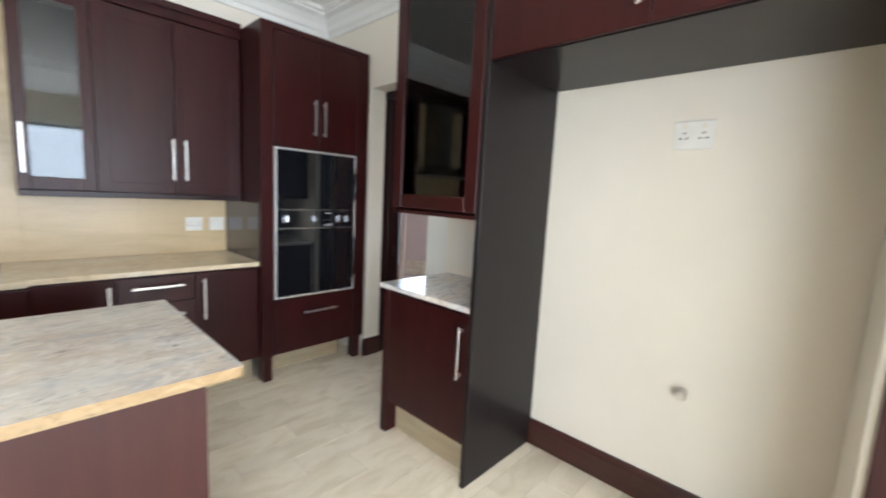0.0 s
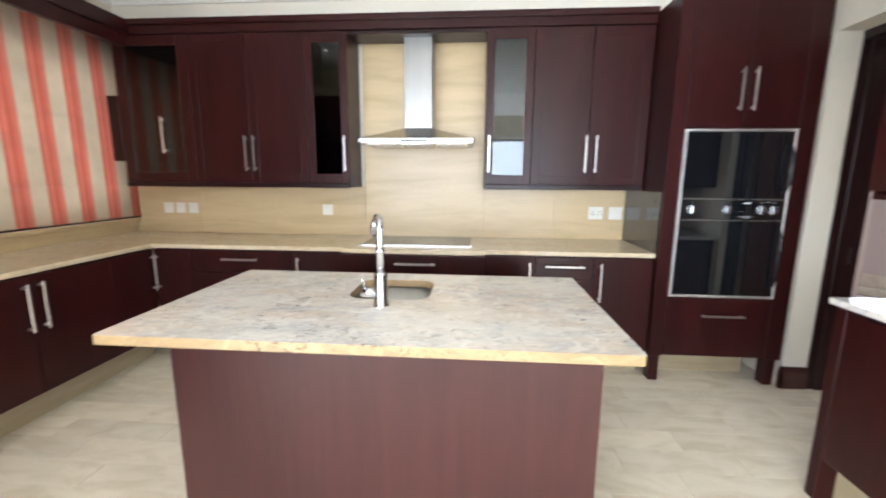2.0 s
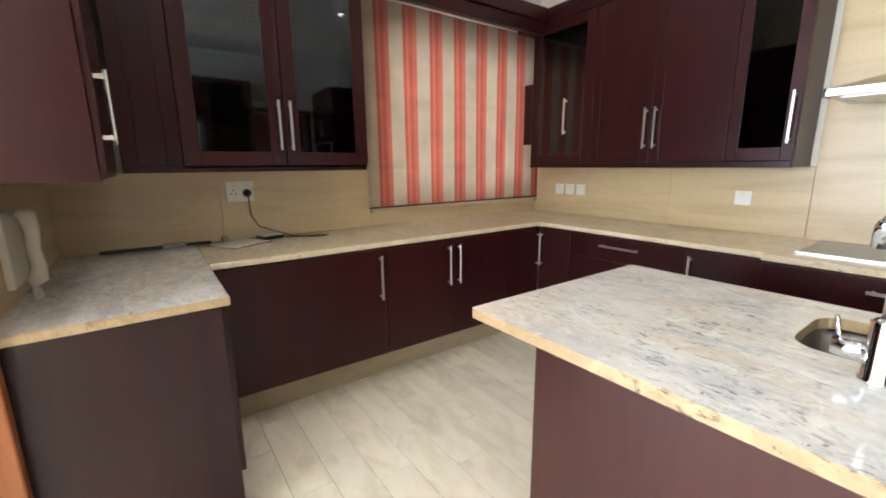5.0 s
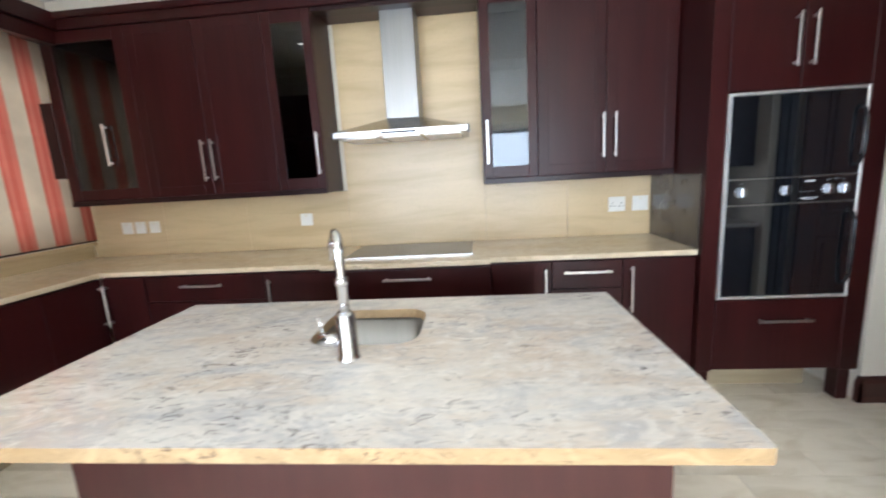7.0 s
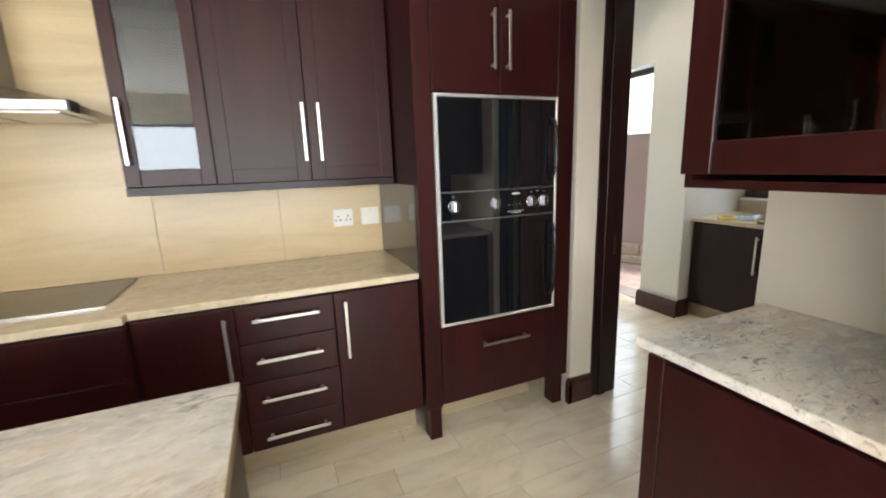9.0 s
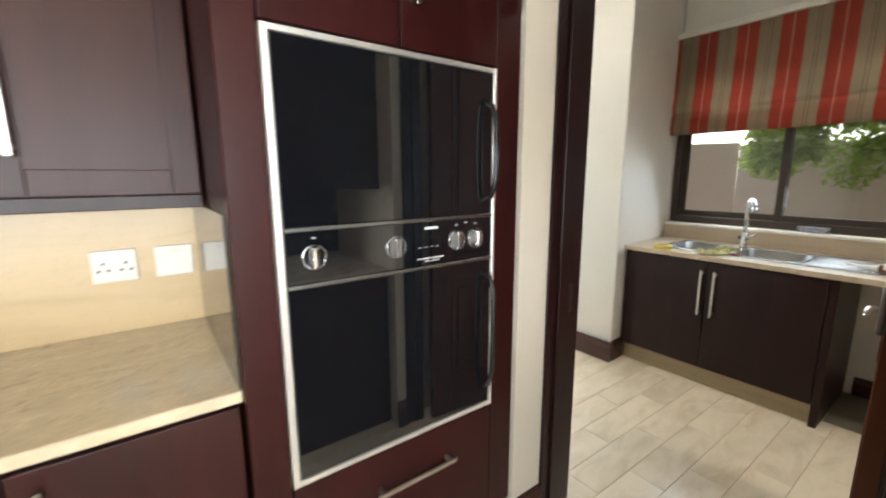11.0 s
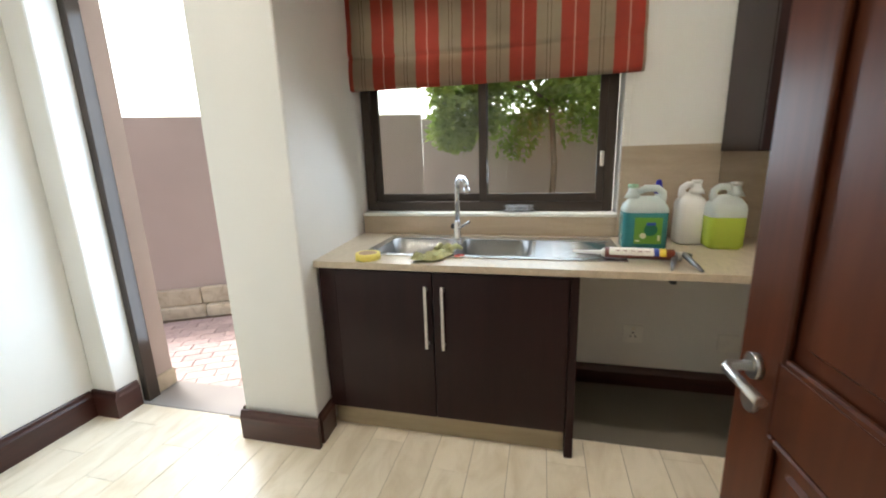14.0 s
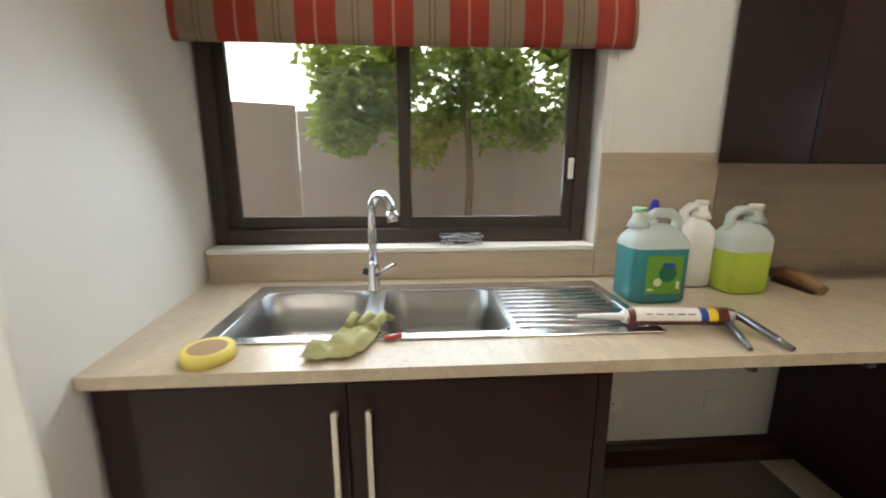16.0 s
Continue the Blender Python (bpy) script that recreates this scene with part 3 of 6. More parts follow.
slab_door(TALL, tall, 1.748, 2.410, 0.208, 0.614, (1.965, 0.497, 2.242, 0.497), "drawer")
plinth(TALL, 1.747, 2.411, 0.2)

# ---------- double oven ----------
oven = thing("double_oven", "black glass built-in double oven in a steel frame", "oven", (2.084, 3.465, 0.622))
bmo = bmesh.new()
X0, X1, Z0, Z1 = 1.748, 2.408, 0.622, 1.696
TALL.box(X0, X0 + 0.018, -0.02, 0.03, Z0, Z1, 0.002, 1, bmo)
TALL.box(X1 - 0.012, X1, -0.02, 0.03, Z0, Z1, 0.002, 1, bmo)
TALL.box(X0 + 0.018, X1 - 0.012, -0.02, 0.029, Z1 - 0.014, Z1, 0.002, 1, bmo)
TALL.box(X0 + 0.018, X1 - 0.012, -0.02, 0.029, Z0, Z0 + 0.014, 0.002, 1, bmo)
part("frame", bmo, ALUMINIUM, oven, "pale metal frame")
part("body", TALL.box(X0 + 0.02, X1 - 0.02, -0.5, 0.004, Z0 + 0.02, Z1 - 0.02), BLACK, oven)
ob_low = part("door", TALL.box(X0 + 0.02, X1 - 0.014, 0.005, 0.026, Z0 + 0.016, 1.128, 0.002), OVEN_GLASS, oven, "black glass lower oven door")
ob_up = part("door", TALL.box(X0 + 0.02, X1 - 0.014, 0.005, 0.026, 1.272, Z1 - 0.016, 0.002), OVEN_GLASS, oven, "black glass upper oven door")
panel = part("control_panel", TALL.box(X0 + 0.02, X1 - 0.014, 0.005, 0.027, 1.138, 1.262, 0.002), OVEN_GLASS, oven, "black glass control panel")
for z in (1.128, 1.262):
    part("trim_strip", TALL.box(X0 + 0.02, X1 - 0.014, 0.005, 0.031, z, z + 0.009, 0.001), STEEL, oven, "bright steel trim strip")
for dob, z0, z1 in ((ob_low, 0.70, 1.09), (ob_up, 1.31, 1.60)):
    x = X1 - 0.05
    pts = [TALL.p(x, 0.026, z0), TALL.p(x + 0.012, 0.05, z0 + 0.015), TALL.p(x + 0.018, 0.062, z0 + 0.06), TALL.p(x + 0.018, 0.064, (z0 + z1) / 2), TALL.p(x + 0.018, 0.062, z1 - 0.06), TALL.p(x + 0.012, 0.05, z1 - 0.015), TALL.p(x, 0.026, z1)]
    part("door_handle", tube(pts, 0.008, 10), BLACK_GLOSS, dob, "black bowed upright handle")
KNOB_DISC = plain("dark_chrome", (0.10, 0.10, 0.105), 0.12, 0.9)
for x in (1.833, 2.052, 2.256, 2.328):
    bmk = bmesh.new()
    p0, p1, p2, p3 = TALL.p(x, 0.026, 1.20), TALL.p(x, 0.031, 1.20), TALL.p(x, 0.034, 1.20), TALL.p(x, 0.052, 1.20)
    add_tube(bmk, [p0, p1], 0.028, 28)
    knob = part("knob", bmk, KNOB_DISC, oven, "round glossy control knob")
    part("rim", tube([TALL.p(x + 0.028 * math.cos(a * math.pi / 12), 0.031, 1.20 + 0.028 * math.sin(a * math.pi / 12)) for a in range(25)], 0.0016, 6), CHROME, knob, "thin chrome rim")
    part("grip", TALL.box(x - 0.0075, x + 0.0075, 0.030, 0.052, 1.176, 1.224, 0.004, 3), CHROME, knob, "upright chrome grip")
for u0, u1, z in ((2.145, 2.19, 1.243), (2.12, 2.21, 1.158), (2.14, 2.195, 1.150), (2.125, 2.130, 1.19), (2.145, 2.15, 1.19), (2.165, 2.17, 1.19), (2.185, 2.19, 1.19), (2.251, 2.261, 1.245), (2.323, 2.333, 1.245), (1.828, 1.838, 1.245), (2.287, 2.298, 1.25)):
    part("marking", TALL.box(u0, u1, 0.0268, 0.0278, z - (0.0035 if z == 1.243 else 0.0014), z + (0.0035 if z == 1.243 else 0.0014)), WHITE_TRIM, panel, "small pale printed mark")

# ---------- counters ----------


def top_mats(bm):
    """Polished face up and down, golden broken edge round the sides."""
    bm.normal_update()
    for f in bm.faces:
        f.material_index = 0 if f.normal.z > 0.75 else 1
    return bm


wt = part("worktop", extrude_outline([(KX, 4.115), (KX, 1.245), (-1.886, 1.245), (-1.886, 3.478), (-0.46, 3.478), (-0.46, 3.43), (0.53, 3.43), (0.53, 3.478), (1.661, 3.478), (1.661, 4.115)], 0.87, 0.90, 0.003), GRANITE_BEIGE)
tagged(wt, "polished beige stone worktop running round the corner", "worktop")

# splashbacks, one slab at a time
splash_n = structure("splashback_north", box((KX + 0.012, WY - 0.004, 0.90), (1.66, WY - 0.001, 1.31)), GROUT, "grout bed behind the splashback slabs")
xs = [KX + 0.012, -1.9, -1.24, -0.46, 0.53, 1.1, 1.66]
for a, b in zip(xs, xs[1:]):
    hi = 2.44 if a > -0.5 and b < 0.6 else 1.306
    part("slab", box((a + 0.001, WY - 0.014, 0.9005), (b - 0.001, WY - 0.004, hi), 0.001), SPLASH, splash_n)
splash_w = structure("splashback_west", box((KX + 0.001, 0.66, 0.90), (KX + 0.003, 4.1, 1.0)), GROUT, "grout bed behind the splashback slabs")
for a, b, hi in ((0.657, 1.4, 1.306), (1.4, 2.37, 1.306), (2.37, 3.2, 0.995), (3.2, 4.105, 0.995)):
    part("slab", box((KX + 0.003, a + 0.001, 0.9005), (KX + 0.013, b - 0.001, hi), 0.001), SPLASH, splash_w)
RETURN_STONE = plain("polished_dark_stone", (0.060, 0.048, 0.040), 0.06, 0.0, 0.2)
structure("splash_return", box((1.6555, 3.482, 0.9005), (1.6615, 4.105, 1.306), 0.001), RETURN_STONE, "polished dark stone cheek beside the oven cabinet")
structure("splashback_south", box((KX + 0.014, 0.6552, 0.9005), (-1.305, 0.661, 1.298), 0.001), SPLASH, "beige stone splashback behind the intercom")
structure("window_sill_west", box((KX - 0.2, 2.36, 0.998), (KX + 0.055, 4.10, 1.022), 0.004), SPLASH, "beige stone window sill")

# ---------- hob and cooker hood ----------
hob = thing("hob", "black glass electric hob set in the worktop", "hob", (0.02, 3.82, 0.90))
part("glass_plate", box((-0.37, 3.60, 0.9005), (0.43, 4.06, 0.907), 0.002), OVEN_GLASS, hob)
part("trim", box((-0.376, 3.594, 0.9002), (0.436, 3.6, 0.909), 0.001), STEEL, hob, "steel front trim of the hob")

hood = thing("cooker_hood", "stainless steel chimney cooker hood on the tiled wall", "cooker hood", (0.03, 4.1, 1.63))
part("canopy_edge", box((-0.372, 3.635, 1.627), (0.436, WY - 0.015, 1.66), 0.002), STEEL, hood)
bmh = bmesh.new()
q0 = [(-0.368, 3.639), (0.432, 3.639), (0.432, WY - 0.015), (-0.368, WY - 0.015)]
q1 = [(-0.085, 3.88), (0.125, 3.88), (0.135, WY - 0.015), (-0.085, WY - 0.015)]
v0 = [bmh.verts.new((x, y, 1.66)) for x, y in q0]
v1 = [bmh.verts.new((x, y, 1.755)) for x, y in q1]
bmh.faces.new(v0[::-1])
bmh.faces.new(v1)
for k in range(4):
    bmh.faces.new((v0[k], v0[(k + 1) % 4], v1[(k + 1) % 4], v1[k]))
part("canopy", bmh, STEEL, hood)
part("chimney", box((-0.085, 3.88, 1.755), (0.125, WY - 0.015, 2.46), 0.002), brushed("steel_upright", (0.25, 0.247, 0.243), 0.30, (220, 220, 2)), hood)
for x in (-0.22, 0.03, 0.28):
    part("filter", box((x - 0.11, 3.70, 1.621), (x + 0.11, 4.05, 1.628), 0.002), NICKEL, hood)
for x in (-0.374, 0.438):
    part("end_cap", box((x - 0.006, 3.633, 1.624), (x + 0.006, 3.72, 1.663), 0.002), BLACK, hood, "black plastic end cap")
part("switch_strip", box((-0.08, 3.632, 1.637), (0.13, 3.637, 1.65)), BLACK, hood, "row of small black switches")

# ---------- wall cupboards ----------
UPN = Run((0, 3.80), (1, 0), (0, -1))
DU = WY - 3.80 - 0.016
ZB, ZT = 1.31, 2.42
UG = "wall cabinets above the hood-wall worktop"


def upper_solid(run, label, u0, u1, hs, group, depth, z0=ZB, z1=ZT, hz=(1.43, 1.69)):
    c = unit(run, "wall_cabinet", label, u0, u1, z0, group)
    solid_body(run, c, u0, u1, depth, z0, z1)
    w = (u1 - u0) / len(hs)
    for k, h in enumerate(hs):
        framed_door(run, c, u0 + k * w, u0 + (k + 1) * w, z0 + 0.03, z1 - 0.006, (h, hz[0], h, hz[1]) if h is not None else None)
    return c


def upper_glass(run, label, spans, group, depth, z0=ZB, z1=ZT, shelves=(1.68, 2.05), hz=(1.43, 1.69), stile=0.055):
    u0, u1 = spans[0][0], spans[-1][1]
    c = unit(run, "glass_cabinet", label, u0, u1, z0, group)
    open_body(run, c, u0, u1, depth, z0, z1, shelves)
    for a, b, h in spans:
        glass_door(run, c, a, b, z0 + 0.03, z1 - 0.006, (h, hz[0], h, hz[1]) if h is not None else None, stile)
    return c


upper_glass(UPN, "dark mahogany wall cabinet with a narrow glass door", [(-0.80, -0.487, -0.515)], UG, DU)
upper_solid(UPN, "dark mahogany wall cabinet with two doors", -1.695, -0.80, [-1.28, -1.215], UG, DU)
upper_glass(UPN, "dark mahogany corner wall cabinet with a glass door", [(-2.28, -1.695, -1.93)], UG, DU, hz=(1.56, 1.83), stile=0.08)
upper_glass(UPN, "dark mahogany wall cabinet with a narrow glass door", [(0.522, 0.855, 0.55)], UG, DU)
upper_solid(UPN, "dark mahogany wall cabinet with two doors", 0.855, 1.655, [1.235, 1.305], UG, DU)
# Dark block added only to give the stepped dark outline over the blind.
tagged(part("corner_block", UPN.box(-2.372, -2.282, -0.2, 0.018, 1.50, 1.99, 0.003), MAHOGANY_DARK), "plain dark block added beside the corner glass cabinet", "box")
# deep lights-pelmets and the crown board along the top
for a, b in ((-2.28, -0.487), (0.522, 1.655)):
    tagged(part("pelmet", UPN.box(a, b, 0.0, 0.024, ZB - 0.004, ZB + 0.03, 0.002), MAHOGANY_DARK), "dark wooden pelmet under the wall cabinets", "pelmet", kind="structure")
tagged(part("crown_board", UPN.box(KX + 0.03, 1.66, -DU, 0.024, ZT, 2.52, 0.003), MAHOGANY), "dark mahogany board along the cabinet tops", "trim", kind="structure")

tagged(part("crown_lip", UPN.box(KX + 0.03, 1.66, 0.0245, 0.045, 2.478, 2.52, 0.004, 2), MAHOGANY), "dark mahogany moulding along the cabinet crown", "trim", kind="structure")
tagged(part("hood_fascia", UPN.box(-0.486, 0.521, -0.10, 0.0, 2.395, 2.4195, 0.002), MAHOGANY_DARK), "dark wooden fascia above the cooker hood", "trim", kind="structure")

# ---------- west wall: base units, wall cabinets, return worktop ----------
WEST = Run((-1.905, 0), (0, 1), (1, 0))
DW = -1.905 - KX - 0.014
WG = "base cabinets along the window wall"
base_door(WEST, "dark mahogany base cabinet with a wide door", 1.26, 2.14, [2.105], WG, DW)
base_door(WEST, "dark mahogany base cabinet with paired doors", 2.14, 3.12, [2.602, 2.682], WG, DW, doors=2)
base_door(WEST, "dark mahogany base cabinet closing the corner", 3.12, 3.478, [3.45], WG, DW)
plinth(WEST, 1.26, 3.58)

UPW = Run((-2.15, 0), (0, 1), (1, 0))
DUW = -2.15 - KX - 0.004
upper_glass(UPW, "dark mahogany wall cabinet with two smoked glass doors", [(1.215, 1.697, 1.668), (1.697, 2.178, 1.727)], "wall cabinets on the window wall", DUW, hz=(1.42, 1.675), stile=0.075)
upper_solid(UPW, "dark mahogany wall cabinet filling the corner", 0.98, 1.215, [None], "wall cabinets on the window wall", DUW)
tagged(part("crown_board", UPW.box(0.98, 3.80, -0.10, 0.024, ZT, 2.52, 0.003), MAHOGANY), "dark mahogany board along the cabinet tops", "trim", kind="structure")
tagged(part("pelmet", UPW.box(2.18, 3.776, -0.05, 0.0, 2.33, ZT, 0.003), MAHOGANY), "dark wooden pelmet above the blind", "pelmet", kind="structure")

RET = Run((0, 1.215), (1, 0), (0, 1))
ret = thing("base_cabinet", "dark mahogany base cabinet at the end of the worktop", "cabinet", (-1.9, 0.94, 0))
solid_body(RET, ret, -2.5, -1.335, 0.54, PL, 0.868)
part("end_panel", box((-1.333, 0.665, 0), (-1.31, 1.215, 0.868), 0.002), MAHOGANY_DARK, ret, "plain dark brown end panel")
slab_door(RET, ret, -1.88, -1.335, PL + 0.004, 0.862)
rt = part("worktop", top_mats(extrude_outline([(KX, 1.243), (KX, 0.657), (-1.29, 0.657), (-1.305, 1.243)], 0.87, 0.90, 0.003)), [GRANITE, GRANITE_EDGE])
tagged(rt, "pale granite worktop return with a golden edge", "worktop")
RETU = Run((0, 0.955), (1, 0), (0, 1))
retu = thing("wall_cabinet", "dark mahogany wall cabinet with a plain red-brown end", "cabinet", (-1.8, 0.8, 1.30))
solid_body(RETU, retu, -2.15, -1.31, 0.295, 1.30, 2.52)
part("end_panel", box((-1.308, 0.66, 1.297), (-1.29, 0.957, 2.52), 0.002), MAHOGANY, retu)
slab_door(RETU, retu, -1.80, -1.30, 1.32, 2.45, (-1.33, 1.40, -1.33, 1.605))

# varnished door frame at the end of the short wall
structure("door_frame_west", box((-1.30, 0.47, 0), (-1.255, 0.685, 2.35), 0.006, 2), ORANGE_WOOD, "orange-brown varnished door frame")
structure("door_frame_west_trim", box((-1.255, 0.49, 0), (-1.235, 0.62, 2.33), 0.004, 2), ORANGE_WOOD, "orange-brown varnished door stop")

# ---------- island ----------
ISL = Run((0, 2.15), (1, 0), (0, -1))
island = thing("island", "dark mahogany kitchen island with a plain panelled front", "kitchen island", (0.1, 2.43, 0))
part("front_panel", box((-0.735, 2.15, 0), (0.937, 2.172, 0.868), 0.002), ISLAND_WOOD_LIT, island)
part("body", box((-0.73, 2.172, 0), (0.932, 2.70, 0.62), 0.002), MAHOGANY, island)
part("side_panel", box((-0.735, 2.172, 0.62), (-0.715, 2.70, 0.868)), MAHOGANY, island)
part("side_panel", box((0.915, 2.172, 0.62), (0.935, 2.70, 0.868)), MAHOGANY, island)
part("back_rail", box((-0.715, 2.68, 0.62), (0.915, 2.70, 0.868)), MAHOGANY, island)
ISB = Run((0, 2.70), (1, 0), (0, 1))
for a, b, h in ((-0.73, -0.315, -0.35), (-0.315, 0.10, -0.28), (0.10, 0.516, 0.48), (0.516, 0.932, 0.55)):
    slab_door(ISB, island, a, b, PL, 0.862, (h, 0.56, h, 0.825))
# granite top with the sink cut out
SX0, SX1, SY0, SY1 = -0.065, 0.275, 2.29, 2.61
IX0, IX1, IY0, IY1 = -0.725, 0.946, 1.832, 2.744


def ring_slab(outer, inner, z0, z1):
    """A slab with a hole; both outlines have the same number of points."""
    bm = bmesh.new()
    rows = [[bm.verts.new((x, y, z)) for x, y in pts] for pts, z in ((outer, z0), (outer, z1), (inner, z0), (inner, z1))]
    n = len(outer)
    for k in range(n):
        j = (k + 1) % n
        bm.faces.new((rows[0][k], rows[0][j], rows[1][j], rows[1][k]))
        bm.faces.new((rows[3][k], rows[3][j], rows[2][j], rows[2][k]))
        bm.faces.new((rows[1][k], rows[1][j], rows[3][j], rows[3][k]))
        bm.faces.new((rows[2][k], rows[2][j], rows[0][j], rows[0][k]))
    return bm


def round_rect(x0, x1, y0, y1, r, per=4):
    pts = []
    for cx, cy, a in ((x1 - r, y0 + r, -90), (x1 - r, y1 - r, 0), (x0 + r, y1 - r, 90), (x0 + r, y0 + r, 180)):
        pts += [(cx + r * math.cos(radians(a + 90 * k / per)), cy + r * math.sin(radians(a + 90 * k / per))) for k in range(per + 1)]
    return pts


it = part("top", top_mats(ring_slab(round_rect(IX0, IX1, IY0, IY1, 0.008), round_rect(SX0, SX1, SY0, SY1, 0.075), 0.868, 0.90)), [GRANITE, GRANITE_EDGE], island, "speckled pale granite top with golden raw edge")


def bowl(name_parent, x0, x1, y0, y1, z_top, depth, r, mat, label="", name="bowl", lip=0.0):
    """A pressed sink bowl with rounded corners and a drain."""
    bm = bmesh.new()
    rings = []
    for off, dz in ((-lip, 0.0), (0.0, -0.002), (0.012, -depth * 0.75), (0.03, -depth * 0.95), (0.06, -depth)):
        rings.append([bm.verts.new((x, y, z_top + dz)) for x, y in round_rect(x0 + off, x1 - off, y0 + off, y1 - off, max(r - off * 0.4, 0.01), 5)])
    for a, b in zip(rings, rings[1:]):
        n = len(a)
        for k in range(n):
            f = bm.faces.new((a[k], a[(k + 1) % n], b[(k + 1) % n], b[k]))
            f.smooth = True
    bm.faces.new(rings[-1])
    ob = part(name, bm, mat, name_parent, label)
    cx, cy = (x0 + x1) / 2, (y0 + y1) / 2
    part("drain", lathe((cx, cy, z_top - depth), [(0.04, 0.0), (0.04, 0.003), (0.03, 0.004), (0.012, 0.001)], 20), CHROME, ob, "round chrome drain")
    return ob


sk = thing("island_sink", "small stainless steel prep sink under the island top", "sink", ((SX0 + SX1) / 2, (SY0 + SY1) / 2, 0.7))
bowl(sk, SX0 - 0.004, SX1 + 0.004, SY0 - 0.004, SY1 + 0.004, 0.867, 0.17, 0.08, SHADED_STEEL, lip=0.02)

tp = thing("island_tap", "chrome gooseneck mixer tap on the island", "tap", (0.105, 2.20, 0.90))
part("base", lathe((0.105, 2.20, 0.90), [(0.031, 0), (0.031, 0.006), (0.027, 0.01), (0.027, 0.125), (0.022, 0.13), (0.017, 0.135)], 24), CHROME, tp)
neck = [(0.105, 2.20, 1.03), (0.105, 2.20, 1.12), (0.105, 2.20, 1.185)] + [(p.x, p.y, p.z) for p in arc((0.085, 2.243, 1.19), 0.0475, 170, 35, (-0.42, 0.91, 0), (0, 0, 1), 9)]
neck = neck[:2] + [(0.105, 2.20, 1.17)] + neck[3:]
part("spout", tube(neck, 0.0135, 14), CHROME, tp)
part("collar", lathe((0.105, 2.20, 1.105), [(0.0138, 0), (0.0175, 0.003), (0.0175, 0.02), (0.0138, 0.023)], 20), CHROME, tp)
e = Vector(neck[-1])
part("nozzle", tube([e, e + Vector((-0.006, 0.014, -0.016)), e + Vector((-0.009, 0.02, -0.06))], 0.018, 14, [0.0135, 0.0185, 0.0165]), CHROME, tp)
part("lever", tube([(0.09, 2.20, 0.955), (0.03, 2.20, 0.955)], 0.02, 14, [0.02, 0.019]), CHROME, tp)
part("pin", tube([(0.04, 2.20, 0.97), (0.03, 2.20, 1.02)], 0.004, 8), CHROME, tp)

# ---------- east side: serving unit, fridge recess ----------
EAST = Run((1.985, 0), (0, 1), (-1, 0))
DE = DX - 1.985 - 0.004
su = thing("base_cabinet", "dark mahogany base cabinet with one door beside the doorway", "cabinet", (2.2, 2.13, 0))
solid_body(EAST, su, 1.812, 2.42, DE, PL, 0.868)
part("end_panel", box((1.985 - 0.02, 2.42, 0), (DX - 0.004, 2.47, 0.868), 0.002), MAHOGANY, su)
slab_door(EAST, su, 1.812, 2.418, PL + 0.004, 0.862, (1.862, 0.54, 1.862, 0.805))
plinth(EAST, 1.812, 2.42, 0.06)
ct = part("worktop", extrude_outline([(1.966, 1.812), (DX - 0.002, 1.812), (DX - 0.002, 2.515), (1.966, 2.515)], 0.872, 0.90, 0.003), GRANITE)
tagged(ct, "pale granite worktop on the serving cabinet", "worktop")
UPE = Run((1.965, 0), (0, 1), (-1, 0))
upper_glass(UPE, "tall dark mahogany wall cabinet with a dark glass door", [(1.812, 2.405, None)], "", DX - 1.965 - 0.004, 1.318, 2.50, (1.78, 2.15), stile=0.07)
tagged(part("recess_panel", box((1.947, 1.785, 0), (DX - 0.003, 1.811, 2.50), 0.002), RECESS_BOARD), "tall dark brown panel beside the fridge recess", "panel")
tagged(part("recess_panel", box((1.945, 0.35, 0), (1.973, 0.498, 2.50), 0.002), MAHOGANY), "narrow dark brown panel capping the recess wall", "panel")
UPF = Run((1.965, 0), (0, 1), (-1, 0))
fu = thing("wall_cabinet", "dark mahogany cabinet with two doors over the fridge recess", "cabinet", (2.25, 1.14, 1.985))
solid_body(UPF, fu, 0.518, 1.783, DX - 1.965 - 0.004, 2.0, 2.50, RECESS_BOARD)
slab_door(UPF, fu, 0.518, 1.143, 2.004, 2.49, (1.105, 2.06, 1.105, 2.30))
slab_door(UPF, fu, 1.143, 1.783, 2.004, 2.49, (1.18, 2.06, 1.18, 2.30))


def socket(run, label, u, z, w=0.086, h=0.086, holes=1, switches=1, group="wall sockets"):
    """A moulded plate with rocker switches and pin holes."""
    s = thing("wall_socket", label, "socket", run.p(u, 0.0, z), group)
    part("plate", run.box(u - w / 2, u + w / 2, 0.0005, 0.010, z - h / 2, z + h / 2, 0.003, 2), WHITE_PLASTIC, s)
    for k in range(holes):
        c = u - w / 2 + w * (k + 0.5) / holes
        bm = bmesh.new()
        for du, dz in ((0, 0.010), (-0.012, -0.012), (0.012, -0.012)):
            run.box(c + du - 0.004, c + du + 0.004, 0.0095, 0.0108, z + dz - 0.005, z + dz + 0.003, 0, 1, bm)
        part("pin_holes", bm, BLACK, s, "dark pin holes")
    for k in range(switches):
        c = u + w * ((k + 0.5) / switches - 0.5)
        part("switch", run.box(c - 0.009, c + 0.009, 0.0095, 0.013, z + h * 0.24, z + h * 0.40, 0.001), IVORY, s, "small ivory rocker switch")
    return s


